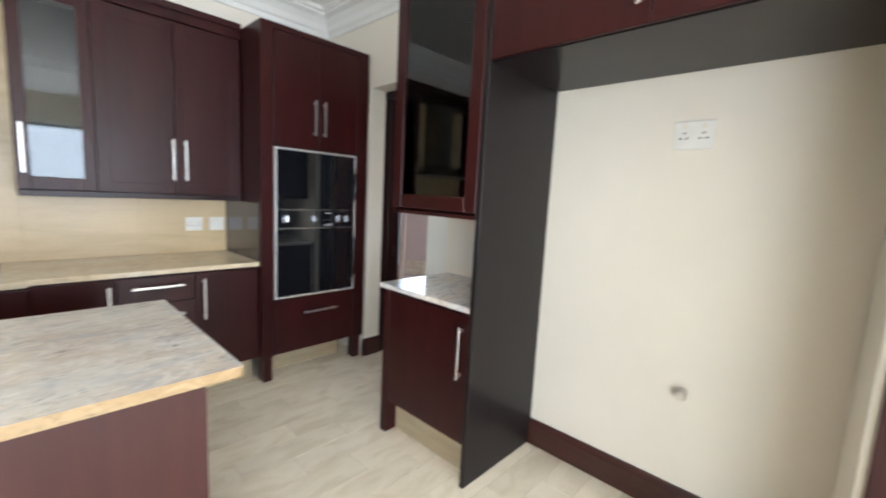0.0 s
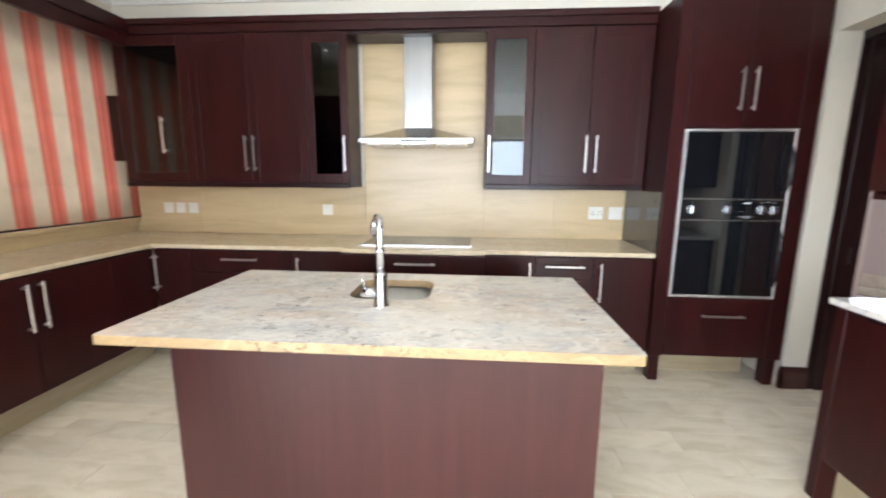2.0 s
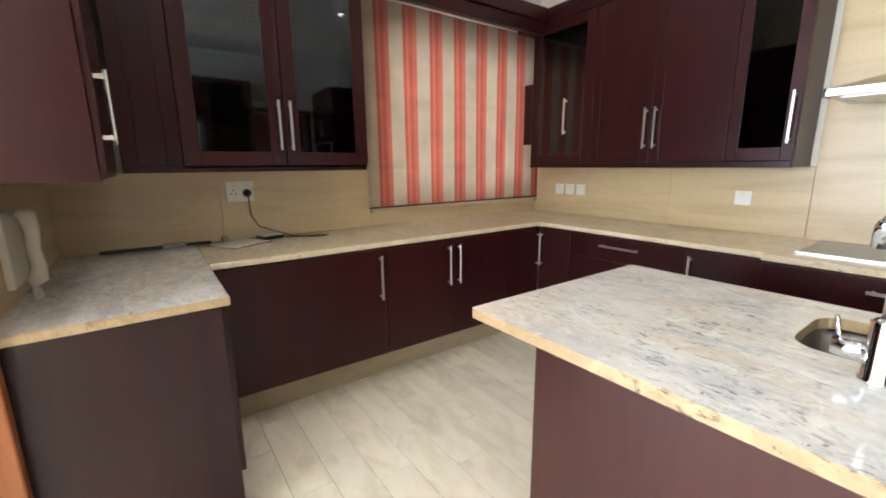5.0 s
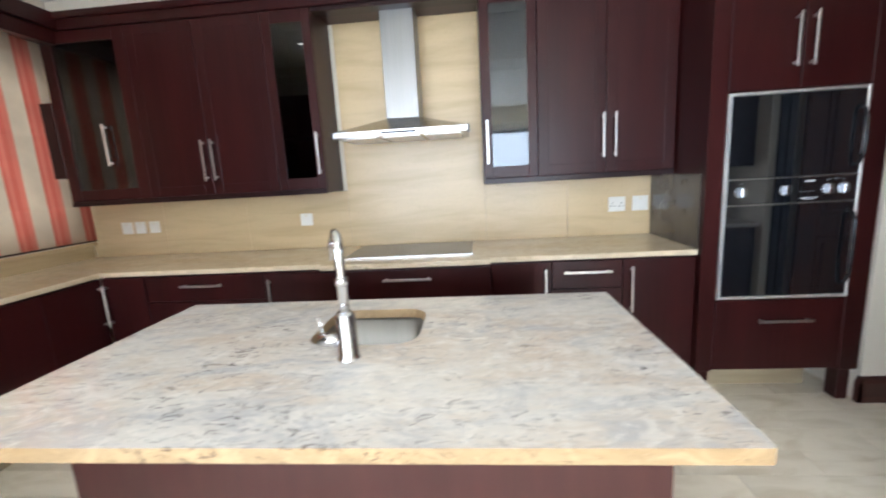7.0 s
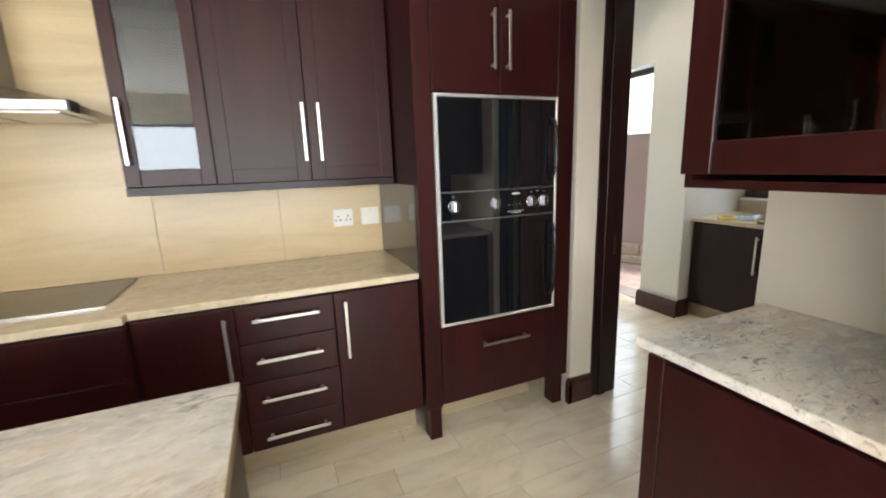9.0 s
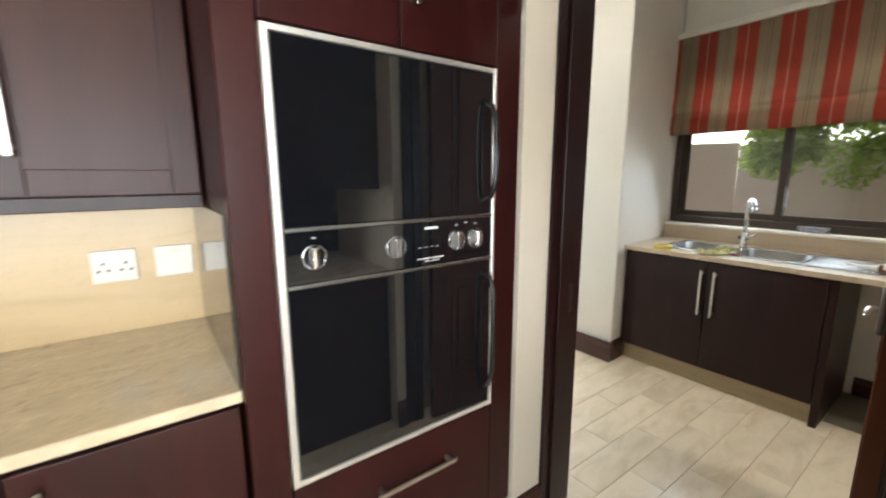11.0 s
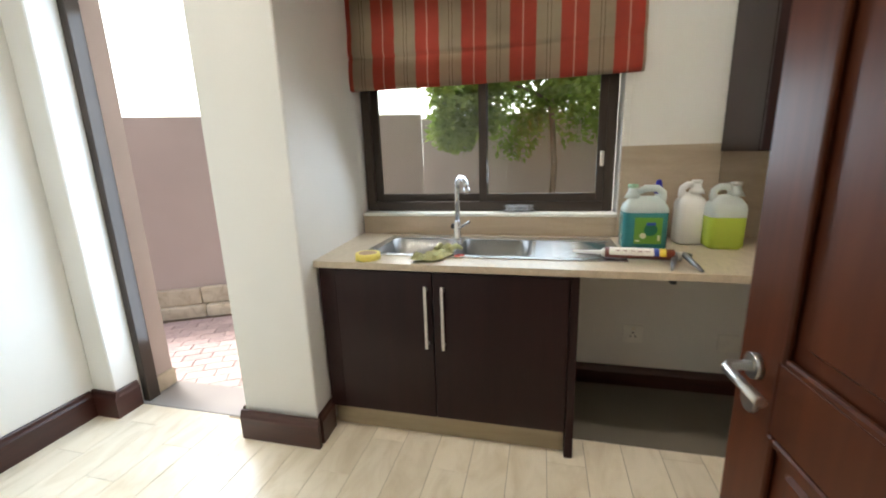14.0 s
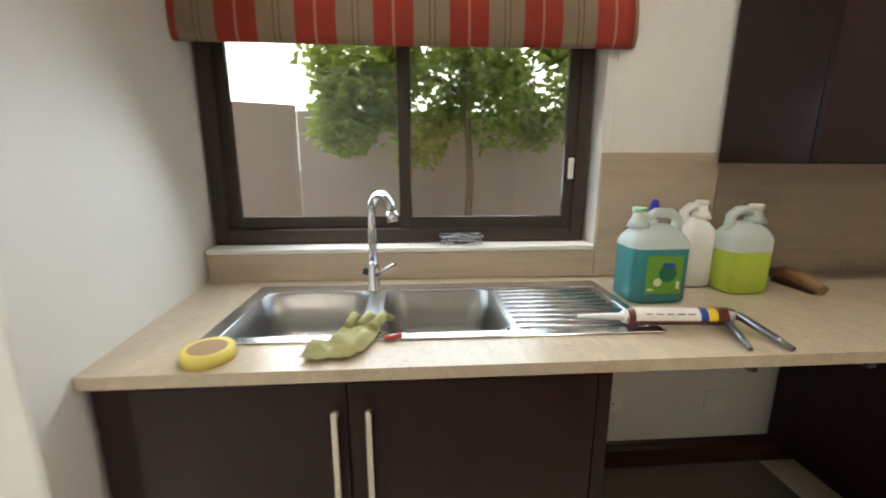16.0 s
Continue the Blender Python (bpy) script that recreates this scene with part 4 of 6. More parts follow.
NSP = Run((0, WY - 0.014), (1, 0), (0, -1))
for u in (-2.21, -2.10, -1.985):
    socket(NSP, "square white switch plate on the beige splashback", u, 1.115, 0.082, 0.088, 0, 1, "plates on the hood wall")
socket(NSP, "square white switch plate on the beige splashback", -0.785, 1.115, 0.09, 0.088, 0, 1, "plates on the hood wall")
socket(NSP, "white wall socket with pin holes on the splashback", 1.432, 1.115, 0.112, 0.10, 2, 0, "plates on the hood wall")
socket(NSP, "square white switch plate on the beige splashback", 1.588, 1.115, 0.105, 0.10, 0, 1, "plates on the hood wall")
WSP = Run((KX + 0.013, 0), (0, 1), (1, 0))
socket(WSP, "white wall socket with a black plug in it", 1.51, 1.19, 0.15, 0.12, 2, 2, "sockets on the window wall")
NIC = Run((DX, 0), (0, 1), (-1, 0))
socket(NIC, "double white wall socket in the fridge recess", 1.12, 1.735, 0.15, 0.12, 2, 2, "sockets in the recess")
pipe = thing("water_pipe", "short grey capped pipe end in the wall", "pipe", (DX - 0.03, 1.035, 0.6))
part("stub", tube([(DX, 1.035, 0.60), (DX - 0.05, 1.035, 0.60)], 0.022, 16), NICKEL, pipe)
part("cap", tube([(DX - 0.05, 1.035, 0.60), (DX - 0.065, 1.035, 0.60)], 0.026, 16, [0.026, 0.02]), NICKEL, pipe)
brk = thing("overhang_bracket", "white plastic bracket on the island's side under the top", "bracket", (0.95, 2.18, 0.78))
part("upright", box((0.9375, 2.11, 0.78), (0.955, 2.25, 0.866), 0.003), WHITE_PLASTIC, brk)
part("arm", box((0.9552, 2.112, 0.842), (0.976, 2.248, 0.866), 0.003), WHITE_PLASTIC, brk)
for y in (2.12, 2.226):
    part("rib", box((0.9552, y, 0.79), (0.968, y + 0.014, 0.8418), 0.002), WHITE_PLASTIC, brk)

# ---------- doorway into the scullery ----------
df = thing("door_frame", "dark stained wooden door frame with rebates", "door frame", (2.78, 2.95, 0), kind="structure")
part("jamb", box((2.70, 3.446, 0), (2.885, 3.4598, 2.25), 0.003, 2), MAHOGANY_DARK, df)
part("jamb", box((2.602, 2.5453, 0), (2.71, 2.558, 2.25), 0.003, 2), MAHOGANY_DARK, df)
part("head", box((2.70, 2.5585, 2.20), (2.875, 3.4455, 2.25), 0.004, 2), MAHOGANY_DARK, df)
part("stop", box((2.745, 3.434, 0), (2.80, 3.4458, 2.20), 0.002), MAHOGANY_DARK, df)
part("stop", box((2.655, 2.5582, 0), (2.708, 2.568, 2.20), 0.002), MAHOGANY_DARK, df)
part("strike_plate", box((2.820, 3.443, 0.86), (2.838, 3.4468, 0.97)), BRONZE, df, "dull bronze strike plate")

# door leaf, built along +x from its hinge, then swung
HX, HY, SWING = 2.745, 2.572, 3.9
leaf_w, leaf_h, leaf_t = 0.925, 2.19, 0.04
leaf = thing("door_1", "open dark mahogany panelled door with a lever handle", "door", (HX, HY, 0.006), kind="structure")
bml = bmesh.new()
st, zr = 0.125, ((0.0, 0.22), (0.80, 0.945), (leaf_h - 0.13, leaf_h))
add_box(bml, (0, 0, 0), (st, leaf_t, leaf_h), 0.003)
add_box(bml, (leaf_w - st, 0, 0), (leaf_w, leaf_t, leaf_h), 0.003)
for a, b in zr:
    add_box(bml, (st, 0.0005, a), (leaf_w - st, leaf_t - 0.0005, b), 0.003)


def local_part(name, bm, mat, parent, label=""):
    me = bpy.data.meshes.new(name)
    bm.to_mesh(me)
    bm.free()
    me.materials.append(mat)
    ob = new(name, me)
    ob.parent = parent
    return tagged(ob, label)


local_part("stiles_and_rails", bml, DOOR_WOOD, leaf)
for a, b in ((0.22, 0.80), (0.945, leaf_h - 0.13)):
    bm = bmesh.new()
    add_box(bm, (st - 0.004, 0.013, a - 0.004), (leaf_w - st + 0.004, leaf_t - 0.013, b + 0.004))
    add_box(bm, (st + 0.045, 0.005, a + 0.045), (leaf_w - st - 0.045, leaf_t - 0.005, b - 0.045), 0.008, 1)
    pan = local_part("panel", bm, DOOR_WOOD, leaf, "raised door panel")
    for side in (0, 1):
        y = 0.003 if side == 0 else leaf_t - 0.003
        bm = bmesh.new()
        for p, q in (((st, a), (st + 0.016, b)), ((leaf_w - st - 0.016, a), (leaf_w - st, b)), ((st + 0.016, a), (leaf_w - st - 0.016, a + 0.016)), ((st + 0.016, b - 0.016), (leaf_w - st - 0.016, b))):
            add_box(bm, (p[0], y - 0.007, p[1]), (q[0], y + 0.007, q[1]), 0.004)
        local_part("beading", bm, DOOR_WOOD, pan)
for sgn, y in ((-1, 0.0), (1, leaf_t)):
    bm = bmesh.new()
    x, z = leaf_w - 0.062, 0.905
    add_tube(bm, [(x, y, z), (x, y + sgn * 0.012, z)], 0.026, 20)
    add_tube(bm, [(x, y + sgn * 0.012, z), (x, y + sgn * 0.05, z), (x - 0.015, y + sgn * 0.062, z), (x - 0.06, y + sgn * 0.062, z), (x - 0.125, y + sgn * 0.058, z - 0.004)], 0.010, 12)
    add_tube(bm, [(x, y, z - 0.075), (x, y + sgn * 0.009, z - 0.075)], 0.024, 20)
    local_part("door_handle", bm, NICKEL, leaf, "satin steel lever handle")
HINGE = plain("dull_hinge_steel", (0.16, 0.14, 0.125), 0.5, 0.7)
for z in (0.25, 1.1, 1.95):
    bm = bmesh.new()
    add_tube(bm, [(-0.006, leaf_t + 0.004, z - 0.05), (-0.006, leaf_t + 0.004, z + 0.05)], 0.007, 10)
    local_part("hinge", bm, HINGE, leaf)
leaf.rotation_euler = (0, 0, radians(SWING))

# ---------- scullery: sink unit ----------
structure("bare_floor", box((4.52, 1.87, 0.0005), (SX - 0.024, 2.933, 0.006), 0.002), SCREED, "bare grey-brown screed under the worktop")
PLS = 0.125
SC = Run((4.40, 0), (0, 1), (-1, 0))
DS = SX - 4.40 - 0.03
sc = thing("sink_cabinet", "dark brown sink cabinet with two tall-handled doors", "cabinet", (4.7, 3.5, 0))
bm = bmesh.new()
for a, b in ((2.97, 2.99), (4.075, 4.095)):
    SC.box(a, b, -DS, 0, PLS, 0.845, 0, 1, bm)
SC.box(2.99, 4.075, -DS, 0, PLS, PLS + 0.02, 0, 1, bm)
SC.box(2.99, 4.075, -DS, -DS + 0.01, PLS + 0.02, 0.845, 0, 1, bm)
part("body", bm, MAHOGANY_DARK, sc)
part("end_panel", box((4.385, 2.935, 0), (SX - 0.03, 2.97, 0.845), 0.002), MAHOGANY_DARK, sc)
part("filler", SC.box(4.015, 4.095, 0.0, 0.012, PLS, 0.845, 0.001), MAHOGANY_DARK, sc)
slab_door(SC, sc, 2.972, 3.548, PLS + 0.004, 0.84, (3.499, 0.492, 3.499, 0.786), mat=MAHOGANY_DARK)
slab_door(SC, sc, 3.548, 4.013, PLS + 0.004, 0.84, (3.574, 0.492, 3.574, 0.786), mat=MAHOGANY_DARK)
plinth(SC, 2.972, 4.09, 0.03, top=PLS)
SKX0, SKX1, SKY0, SKY1 = 4.505, 4.972, 2.735, 3.935
bm = ring_slab([(4.37, 1.1), (SX - 0.001, 1.1), (SX - 0.001, 4.165), (4.37, 4.108)], [(SKX0 + 0.03, SKY0 + 0.03), (SKX1 - 0.03, SKY0 + 0.03), (SKX1 - 0.03, SKY1 - 0.03), (SKX0 + 0.03, SKY1 - 0.03)], 0.848, 0.878)
tagged(part("worktop", bm, STONE_TOP), "beige stone scullery worktop with a steel sink", "worktop")
structure("upstand", box((SX - 0.016, 2.70, 0.8785), (SX - 0.002, 4.15, 0.985), 0.002), SPLASH_GREY, "beige stone upstand behind the sink")
structure("window_sill_scullery", box((SX - 0.02, 2.705, 0.985), (SX + 0.07, 4.15, 1.003), 0.003), WHITE_PLASTIC, "white window sill")
splash_s = structure("splashback_scullery", box((SX - 0.004, 1.1, 0.8785), (SX - 0.001, 2.698, 1.35)), GROUT, "grout bed behind the splashback slabs")
for a, b in ((1.1, 1.66), (1.66, 2.24), (2.24, 2.698)):
    part("slab", box((SX - 0.015, a + 0.001, 0.879), (SX - 0.004, b - 0.001, 1.35), 0.001), SPLASH_GREY, splash_s)

ds = thing("double_sink", "stainless steel double-bowl sink with ribbed drainer", "sink", (4.74, 3.33, 0.878))
zt = 0.882
B1, B2 = (3.545, 3.89), (3.145, 3.49)
bm = bmesh.new()
# rim: a frame of flat strips round two bowls and the drainer
add_box(bm, (SKX0, SKY0, 0.8782), (SKX0 + 0.035, SKY1, zt + 0.002), 0.002)
add_box(bm, (SKX1 - 0.075, SKY0, 0.8782), (SKX1, SKY1, zt + 0.002), 0.002)
add_box(bm, (SKX0 + 0.035, B1[1], 0.8782), (SKX1 - 0.075, SKY1, zt + 0.002), 0.002)
add_box(bm, (SKX0 + 0.035, B2[1], 0.8782), (SKX1 - 0.075, B1[0], zt + 0.0015), 0.002)
add_box(bm, (SKX0 + 0.035, SKY0, 0.8782), (SKX1 - 0.075, SKY0 + 0.03, zt + 0.002), 0.002)
part("rim", bm, STEEL, ds)
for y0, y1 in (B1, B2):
    bowl(ds, SKX0 + 0.032, SKX1 - 0.072, y0 - 0.003, y1 + 0.003, zt + 0.0005, 0.16, 0.07, SHADED_STEEL, "deep steel bowl", lip=0.012)
part("drainer", box((SKX0 + 0.035, SKY0 + 0.03, 0.8775), (SKX1 - 0.075, B2[0] - 0.003, 0.8792)), STEEL, ds)
for k in range(9):
    x = SKX0 + 0.06 + k * 0.038
    part("rib", tube([(x, SKY0 + 0.05, 0.879), (x, B2[0] - 0.03, 0.879)], 0.006, 8), STEEL, ds)

st2 = thing("sink_tap", "chrome swan-neck mixer tap behind the sink", "tap", (4.905, 3.535, 0.883))
TX, TY = 4.905, 3.535
part("base", lathe((TX, TY, 0.883), [(0.026, 0), (0.026, 0.008), (0.021, 0.014), (0.021, 0.075), (0.017, 0.085), (0.014, 0.10)], 22), CHROME, st2)
npts = [(TX, TY, 0.97), (TX, TY, 1.135)] + [(p.x, p.y, p.z) for p in arc((TX - 0.0603, TY - 0.0376, 1.145), 0.071, 0, 160, (0.85, 0.53, 0), (0, 0, 1), 12)]
part("spout", tube(npts, 0.0135, 14), CHROME, st2)
e = Vector(npts[-1])
part("aerator", tube([e, e + Vector((-0.006, -0.004, -0.032))], 0.0165, 14), CHROME, st2)
part("lever", tube([(TX - 0.015, TY - 0.01, 0.945), (TX - 0.04, TY - 0.075, 0.985)], 0.007, 10, [0.009, 0.006]), CHROME, st2)
part("lever_end", tube([(TX + 0.0, TY + 0.018, 0.95), (TX, TY + 0.035, 0.955)], 0.014, 12), BLACK, st2, "dark lever boss")

# window with two sliding sashes
win = thing("window_1", "sliding window in dark bronze aluminium over the sink", "window", (SX + 0.12, 3.42, 1.0), kind="structure")
WY0, WY1, WZ0, WZ1, WX = 2.715, 4.155, 1.004, 2.2, SX + 0.075
bm = bmesh.new()
add_box(bm, (WX, WY0, WZ0), (WX + 0.07, WY0 + 0.05, WZ1), 0.003)
add_box(bm, (WX, WY1 - 0.05, WZ0), (WX + 0.07, WY1, WZ1), 0.003)
add_box(bm, (WX, WY0 + 0.05, WZ0), (WX + 0.07, WY1 - 0.05, WZ0 + 0.055), 0.003)
add_box(bm, (WX, WY0 + 0.05, WZ1 - 0.05), (WX + 0.07, WY1 - 0.05, WZ1), 0.003)
part("window_frame", bm, BRONZE, win)
for a, b, dx in ((WY0 + 0.045, 3.45, 0.008), (3.40, WY1 - 0.045, 0.036)):
    bm = bmesh.new()
    w = 0.045
    add_box(bm, (WX + dx, a, WZ0 + 0.05), (WX + dx + 0.024, a + w, WZ1 - 0.045), 0.002)
    add_box(bm, (WX + dx, b - w, WZ0 + 0.05), (WX + dx + 0.024, b, WZ1 - 0.045), 0.002)
    add_box(bm, (WX + dx, a + w, WZ0 + 0.05), (WX + dx + 0.024, b - w, WZ0 + 0.05 + 0.05), 0.002)
    add_box(bm, (WX + dx, a + w, WZ1 - 0.095), (WX + dx + 0.024, b - w, WZ1 - 0.045), 0.002)
    sash = part("sash", bm, BRONZE, win)
    pane = part("pane", box((WX + dx + 0.009, a + w - 0.004, WZ0 + 0.096), (WX + dx + 0.014, b - w + 0.004, WZ1 - 0.09)), WINDOW_GLASS, sash)
    pane.visible_shadow = False
part("latch", box((WX - 0.006, WY0 + 0.055, 1.25), (WX + 0.008, WY0 + 0.075, 1.33), 0.003), WHITE_PLASTIC, win, "small white latch")

# kitchen window behind the blind
wk = thing("window_2", "dark-framed window mostly hidden by a striped blind", "window", (KX - 0.1, 3.2, 1.06), kind="structure")
bm = bmesh.new()
add_box(bm, (KX - 0.14, 2.455, 1.06), (KX - 0.08, 2.505, 2.3), 0.003)
add_box(bm, (KX - 0.14, 3.945, 1.06), (KX - 0.08, 3.995, 2.3), 0.003)
add_box(bm, (KX - 0.14, 2.505, 1.06), (KX - 0.08, 3.945, 1.11), 0.003)
add_box(bm, (KX - 0.14, 2.505, 2.25), (KX - 0.08, 3.945, 2.3), 0.003)
add_box(bm, (KX - 0.14, 3.2, 1.11), (KX - 0.08, 3.25, 2.25), 0.003)
part("window_frame", bm, BRONZE, wk)
for a, b in ((2.505, 3.2), (3.25, 3.945)):
    pane = part("pane", box((KX - 0.113, a, 1.11), (KX - 0.108, b, 2.25)), WINDOW_GLASS, wk)
    pane.visible_shadow = False


# ---------- roman blinds ----------
def cloth_sheet(x, y0, y1, prof, thick, wav, seed_y=0.0, out=-1):
    """A hanging cloth: prof gives rows of height and bulge out of its plane."""
    bm = bmesh.new()
    ny = 36
    rows = []
    for z, b in prof:
        row = []
        for k in range(ny + 1):
            y = y0 + (y1 - y0) * k / ny
            w = wav * math.sin(y * 9 + z * 3) + wav * 0.6 * math.sin(y * 23 + seed_y)
            sag = -0.012 * math.sin(math.pi * k / ny) * (1 if b > 0.004 else 0.3)
            row.append(bm.verts.new((x + out * (b + w), y, z + sag)))
        rows.append(row)
    for a, b in zip(rows, rows[1:]):
        for k in range(ny):
            f = bm.faces.new((a[k], a[k + 1], b[k + 1], b[k]))
            f.smooth = True
    made = bmesh.ops.solidify(bm, geom=list(bm.faces), thickness=thick)
    return bm


bs = thing("roman_blind", "half-raised roman blind in red and taupe stripes", "blind", (5.03, 3.4, 1.7), "striped roman blinds")
part("cloth", cloth_sheet(5.035, 2.625, 4.172, [(2.42, 0.0), (2.2, 0.0), (1.99, 0.002), (1.94, 0.014), (1.90, 0.016), (1.875, 0.006), (1.868, 0.002), (1.86, 0.012), (1.80, 0.024), (1.735, 0.026), (1.705, 0.016), (1.70, -0.004), (1.73, -0.012), (1.84, -0.012)], 0.002, 0.002), CLOTH_SCULLERY, bs)
part("headrail", box((5.01, 2.63, 2.42), (5.055, 4.165, 2.46), 0.003), WHITE_PLASTIC, bs)
part("cord", tube([(5.052, 2.665, 2.42), (5.053, 2.662, 1.6), (5.052, 2.668, 1.16)], 0.0018, 6), WHITE_PLASTIC, bs, "white pull cord")
part("cord_weight", tube([(5.052, 2.668, 1.16), (5.052, 2.668, 1.125)], 0.006, 8), WHITE_PLASTIC, bs)
bk = thing("roman_blind", "lowered roman blind in faded coral and cream stripes", "blind", (-2.46, 3.2, 1.03), "striped roman blinds")
part("cloth", cloth_sheet(-2.47, 2.335, 4.085, [(2.43, 0.0), (2.1, 0.001), (1.80, 0.002), (1.795, 0.005), (1.78, 0.002), (1.5, 0.001), (1.32, 0.002), (1.315, 0.006), (1.30, 0.002), (1.06, 0.003), (1.04, 0.003)], 0.002, 0.003, 2.0, 1), CLOTH_KITCHEN, bk)
part("bottom_rail", box((-2.475, 2.335, 1.03), (-2.462, 4.085, 1.042), 0.002), BRONZE, bk, "dark bottom rail")
part("headrail", box((-2.50, 2.335, 2.43), (-2.46, 4.085, 2.46), 0.003), WHITE_PLASTIC, bk)

# wall cabinet and base unit past the sink
SU = Run((4.68, 0), (0, 1), (-1, 0))
cs = thing("wall_cabinet", "dark brown wall cabinet beside the scullery window", "cabinet", (4.8, 1.75, 1.31))
solid_body(SU, cs, 1.1, 2.25, SX - 4.68 - 0.016, 1.311, 2.40, MAHOGANY_DARK)
slab_door(SU, cs, 1.1, 1.70, 1.315, 2.395, None, mat=MAHOGANY_DARK)
slab_door(SU, cs, 1.70, 2.25, 1.315, 2.395, None, mat=MAHOGANY_DARK)
cb = base_door(SC, "dark brown base cabinet at the end of the worktop", 1.11, 1.86, [1.46, 1.52], "scullery base cabinets", DS, 0.845, (0.488, 0.768), 2, MAHOGANY_DARK, PLS)
plinth(SC, 1.11, 1.86, 0.03, top=PLS)
SWL = Run((SX, 0), (0, 1), (-1, 0))
socket(SWL, "square white wall socket under the worktop", 2.575, 0.322, 0.105, 0.105, 1, 1, "sockets under the scullery worktop")
socket(SWL, "blank white wall plate under the worktop", 2.10, 0.30, 0.10, 0.10, 0, 0, "sockets under the scullery worktop")
socket(Run((0, 5.45), (1, 0), (0, -1)), "small white light switch by the garden door", 3.80, 1.13, 0.07, 0.11, 0, 1, "light switch")

# ---------- garden door frame ----------
gd = thing("garden_door_frame", "dark bronze door frame open to the yard", "door frame", (4.42, 4.9, 0), kind="structure")
part("jamb", box((4.38, 5.255, 0), (4.45, 5.30, 2.2), 0.003), BRONZE, gd)
part("jamb", box((4.38, 4.50, 0), (4.45, 4.535, 2.2), 0.003), BRONZE, gd)
part("head", box((4.38, 4.535, 2.155), (4.45, 5.255, 2.2), 0.003), BRONZE, gd)
part("threshold", box((4.36, 4.50, -0.10), (4.60, 5.30, 0.006), 0.003), CONCRETE, gd, "worn grey concrete threshold")
structure("outer_reveal", box((4.452, 5.285, 0.11), (4.575, 5.42, 2.2)), GARDEN_WALL, "mauve plaster reveal outside the door")
structure("reveal_foot", box((4.452, 5.272, 0.0065), (4.585, 5.42, 0.109), 0.004), STONE, "pale stone block at the foot of the reveal")

# ---------- garden ----------
GZ = -0.12
structure("ground", box((-40, -40, GZ - 0.3), (60, 60, GZ - 0.03)), SOIL, "bare soil around the house")
WA, WB, WC = Vector((4.2, 9.75)), Vector((6.93, 4.30)), Vector((6.75, -4.0))


def wall_line(name, a, b, z0, z1, th, mat, label):
    d = (b - a).normalized()
    n = Vector((-d.y, d.x))
    if n.x < 0:
        n = -n
    bm = extrude_outline([(a.x, a.y), (b.x, b.y), (b.x + n.x * th, b.y + n.y * th), (a.x + n.x * th, a.y + n.y * th)], z0, z1, 0.004)
    return structure(name, bm, mat, label)


wall_line("boundary_wall_1", WA, WB, GZ - 0.05, 1.74, 0.22, GARDEN_WALL, "mauve plastered boundary wall")
wall_line("boundary_wall_2", WB, WC, GZ - 0.05, 1.70, 0.22, GARDEN_WALL, "mauve plastered boundary wall behind the tree")

# two courses of pale stone along the wall's foot
stone_base = thing("stone_edging", "two courses of pale stone along the garden wall", "stone edging", (5.6, 7.0, GZ), kind="structure")
dirw = (WB - WA).normalized()
nrm = Vector((-dirw.y, dirw.x))
if nrm.x > 0:
    nrm = -nrm
random.seed(5)
L = (WB - WA).length
for row, (z0, z1) in enumerate(((GZ - 0.03, GZ + 0.10), (GZ + 0.105, GZ + 0.27))):
    s = 0.4 + 0.12 * row
    while s < L - 0.5:
        ln = random.uniform(0.28, 0.5)
        a = WA + dirw * s
        b = WA + dirw * (s + ln - 0.008)
        dp = 0.07 + random.uniform(-0.012, 0.012) + (0.05 if row == 0 else 0)
        pts = [(a.x, a.y), (b.x, b.y), (b.x + nrm.x * dp, b.y + nrm.y * dp), (a.x + nrm.x * dp, a.y + nrm.y * dp)]
        part("stone", extrude_outline(pts, z0, z1 - random.uniform(0, 0.012), 0.008), STONE, stone_base)
        s += ln


# ---------- glowing backdrop for the white sky ---
# Emissive sheet added to whiten the sky; it lights the yard too.
SKY_GLOW = bpy.data.materials.new("sky_backdrop_glow")
SKY_GLOW.use_nodes = True
hz = SKY_GLOW.node_tree
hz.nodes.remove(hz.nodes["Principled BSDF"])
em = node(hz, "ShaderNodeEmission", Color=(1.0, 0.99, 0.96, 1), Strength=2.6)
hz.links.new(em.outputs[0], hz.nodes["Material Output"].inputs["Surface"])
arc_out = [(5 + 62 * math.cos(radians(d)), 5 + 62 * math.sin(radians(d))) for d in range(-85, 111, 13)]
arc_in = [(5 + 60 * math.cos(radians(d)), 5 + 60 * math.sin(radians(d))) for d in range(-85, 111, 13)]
structure("backdrop", extrude_outline(arc_out + arc_in[::-1], -1, 48), SKY_GLOW, "glowing white backdrop standing in for the bright sky")

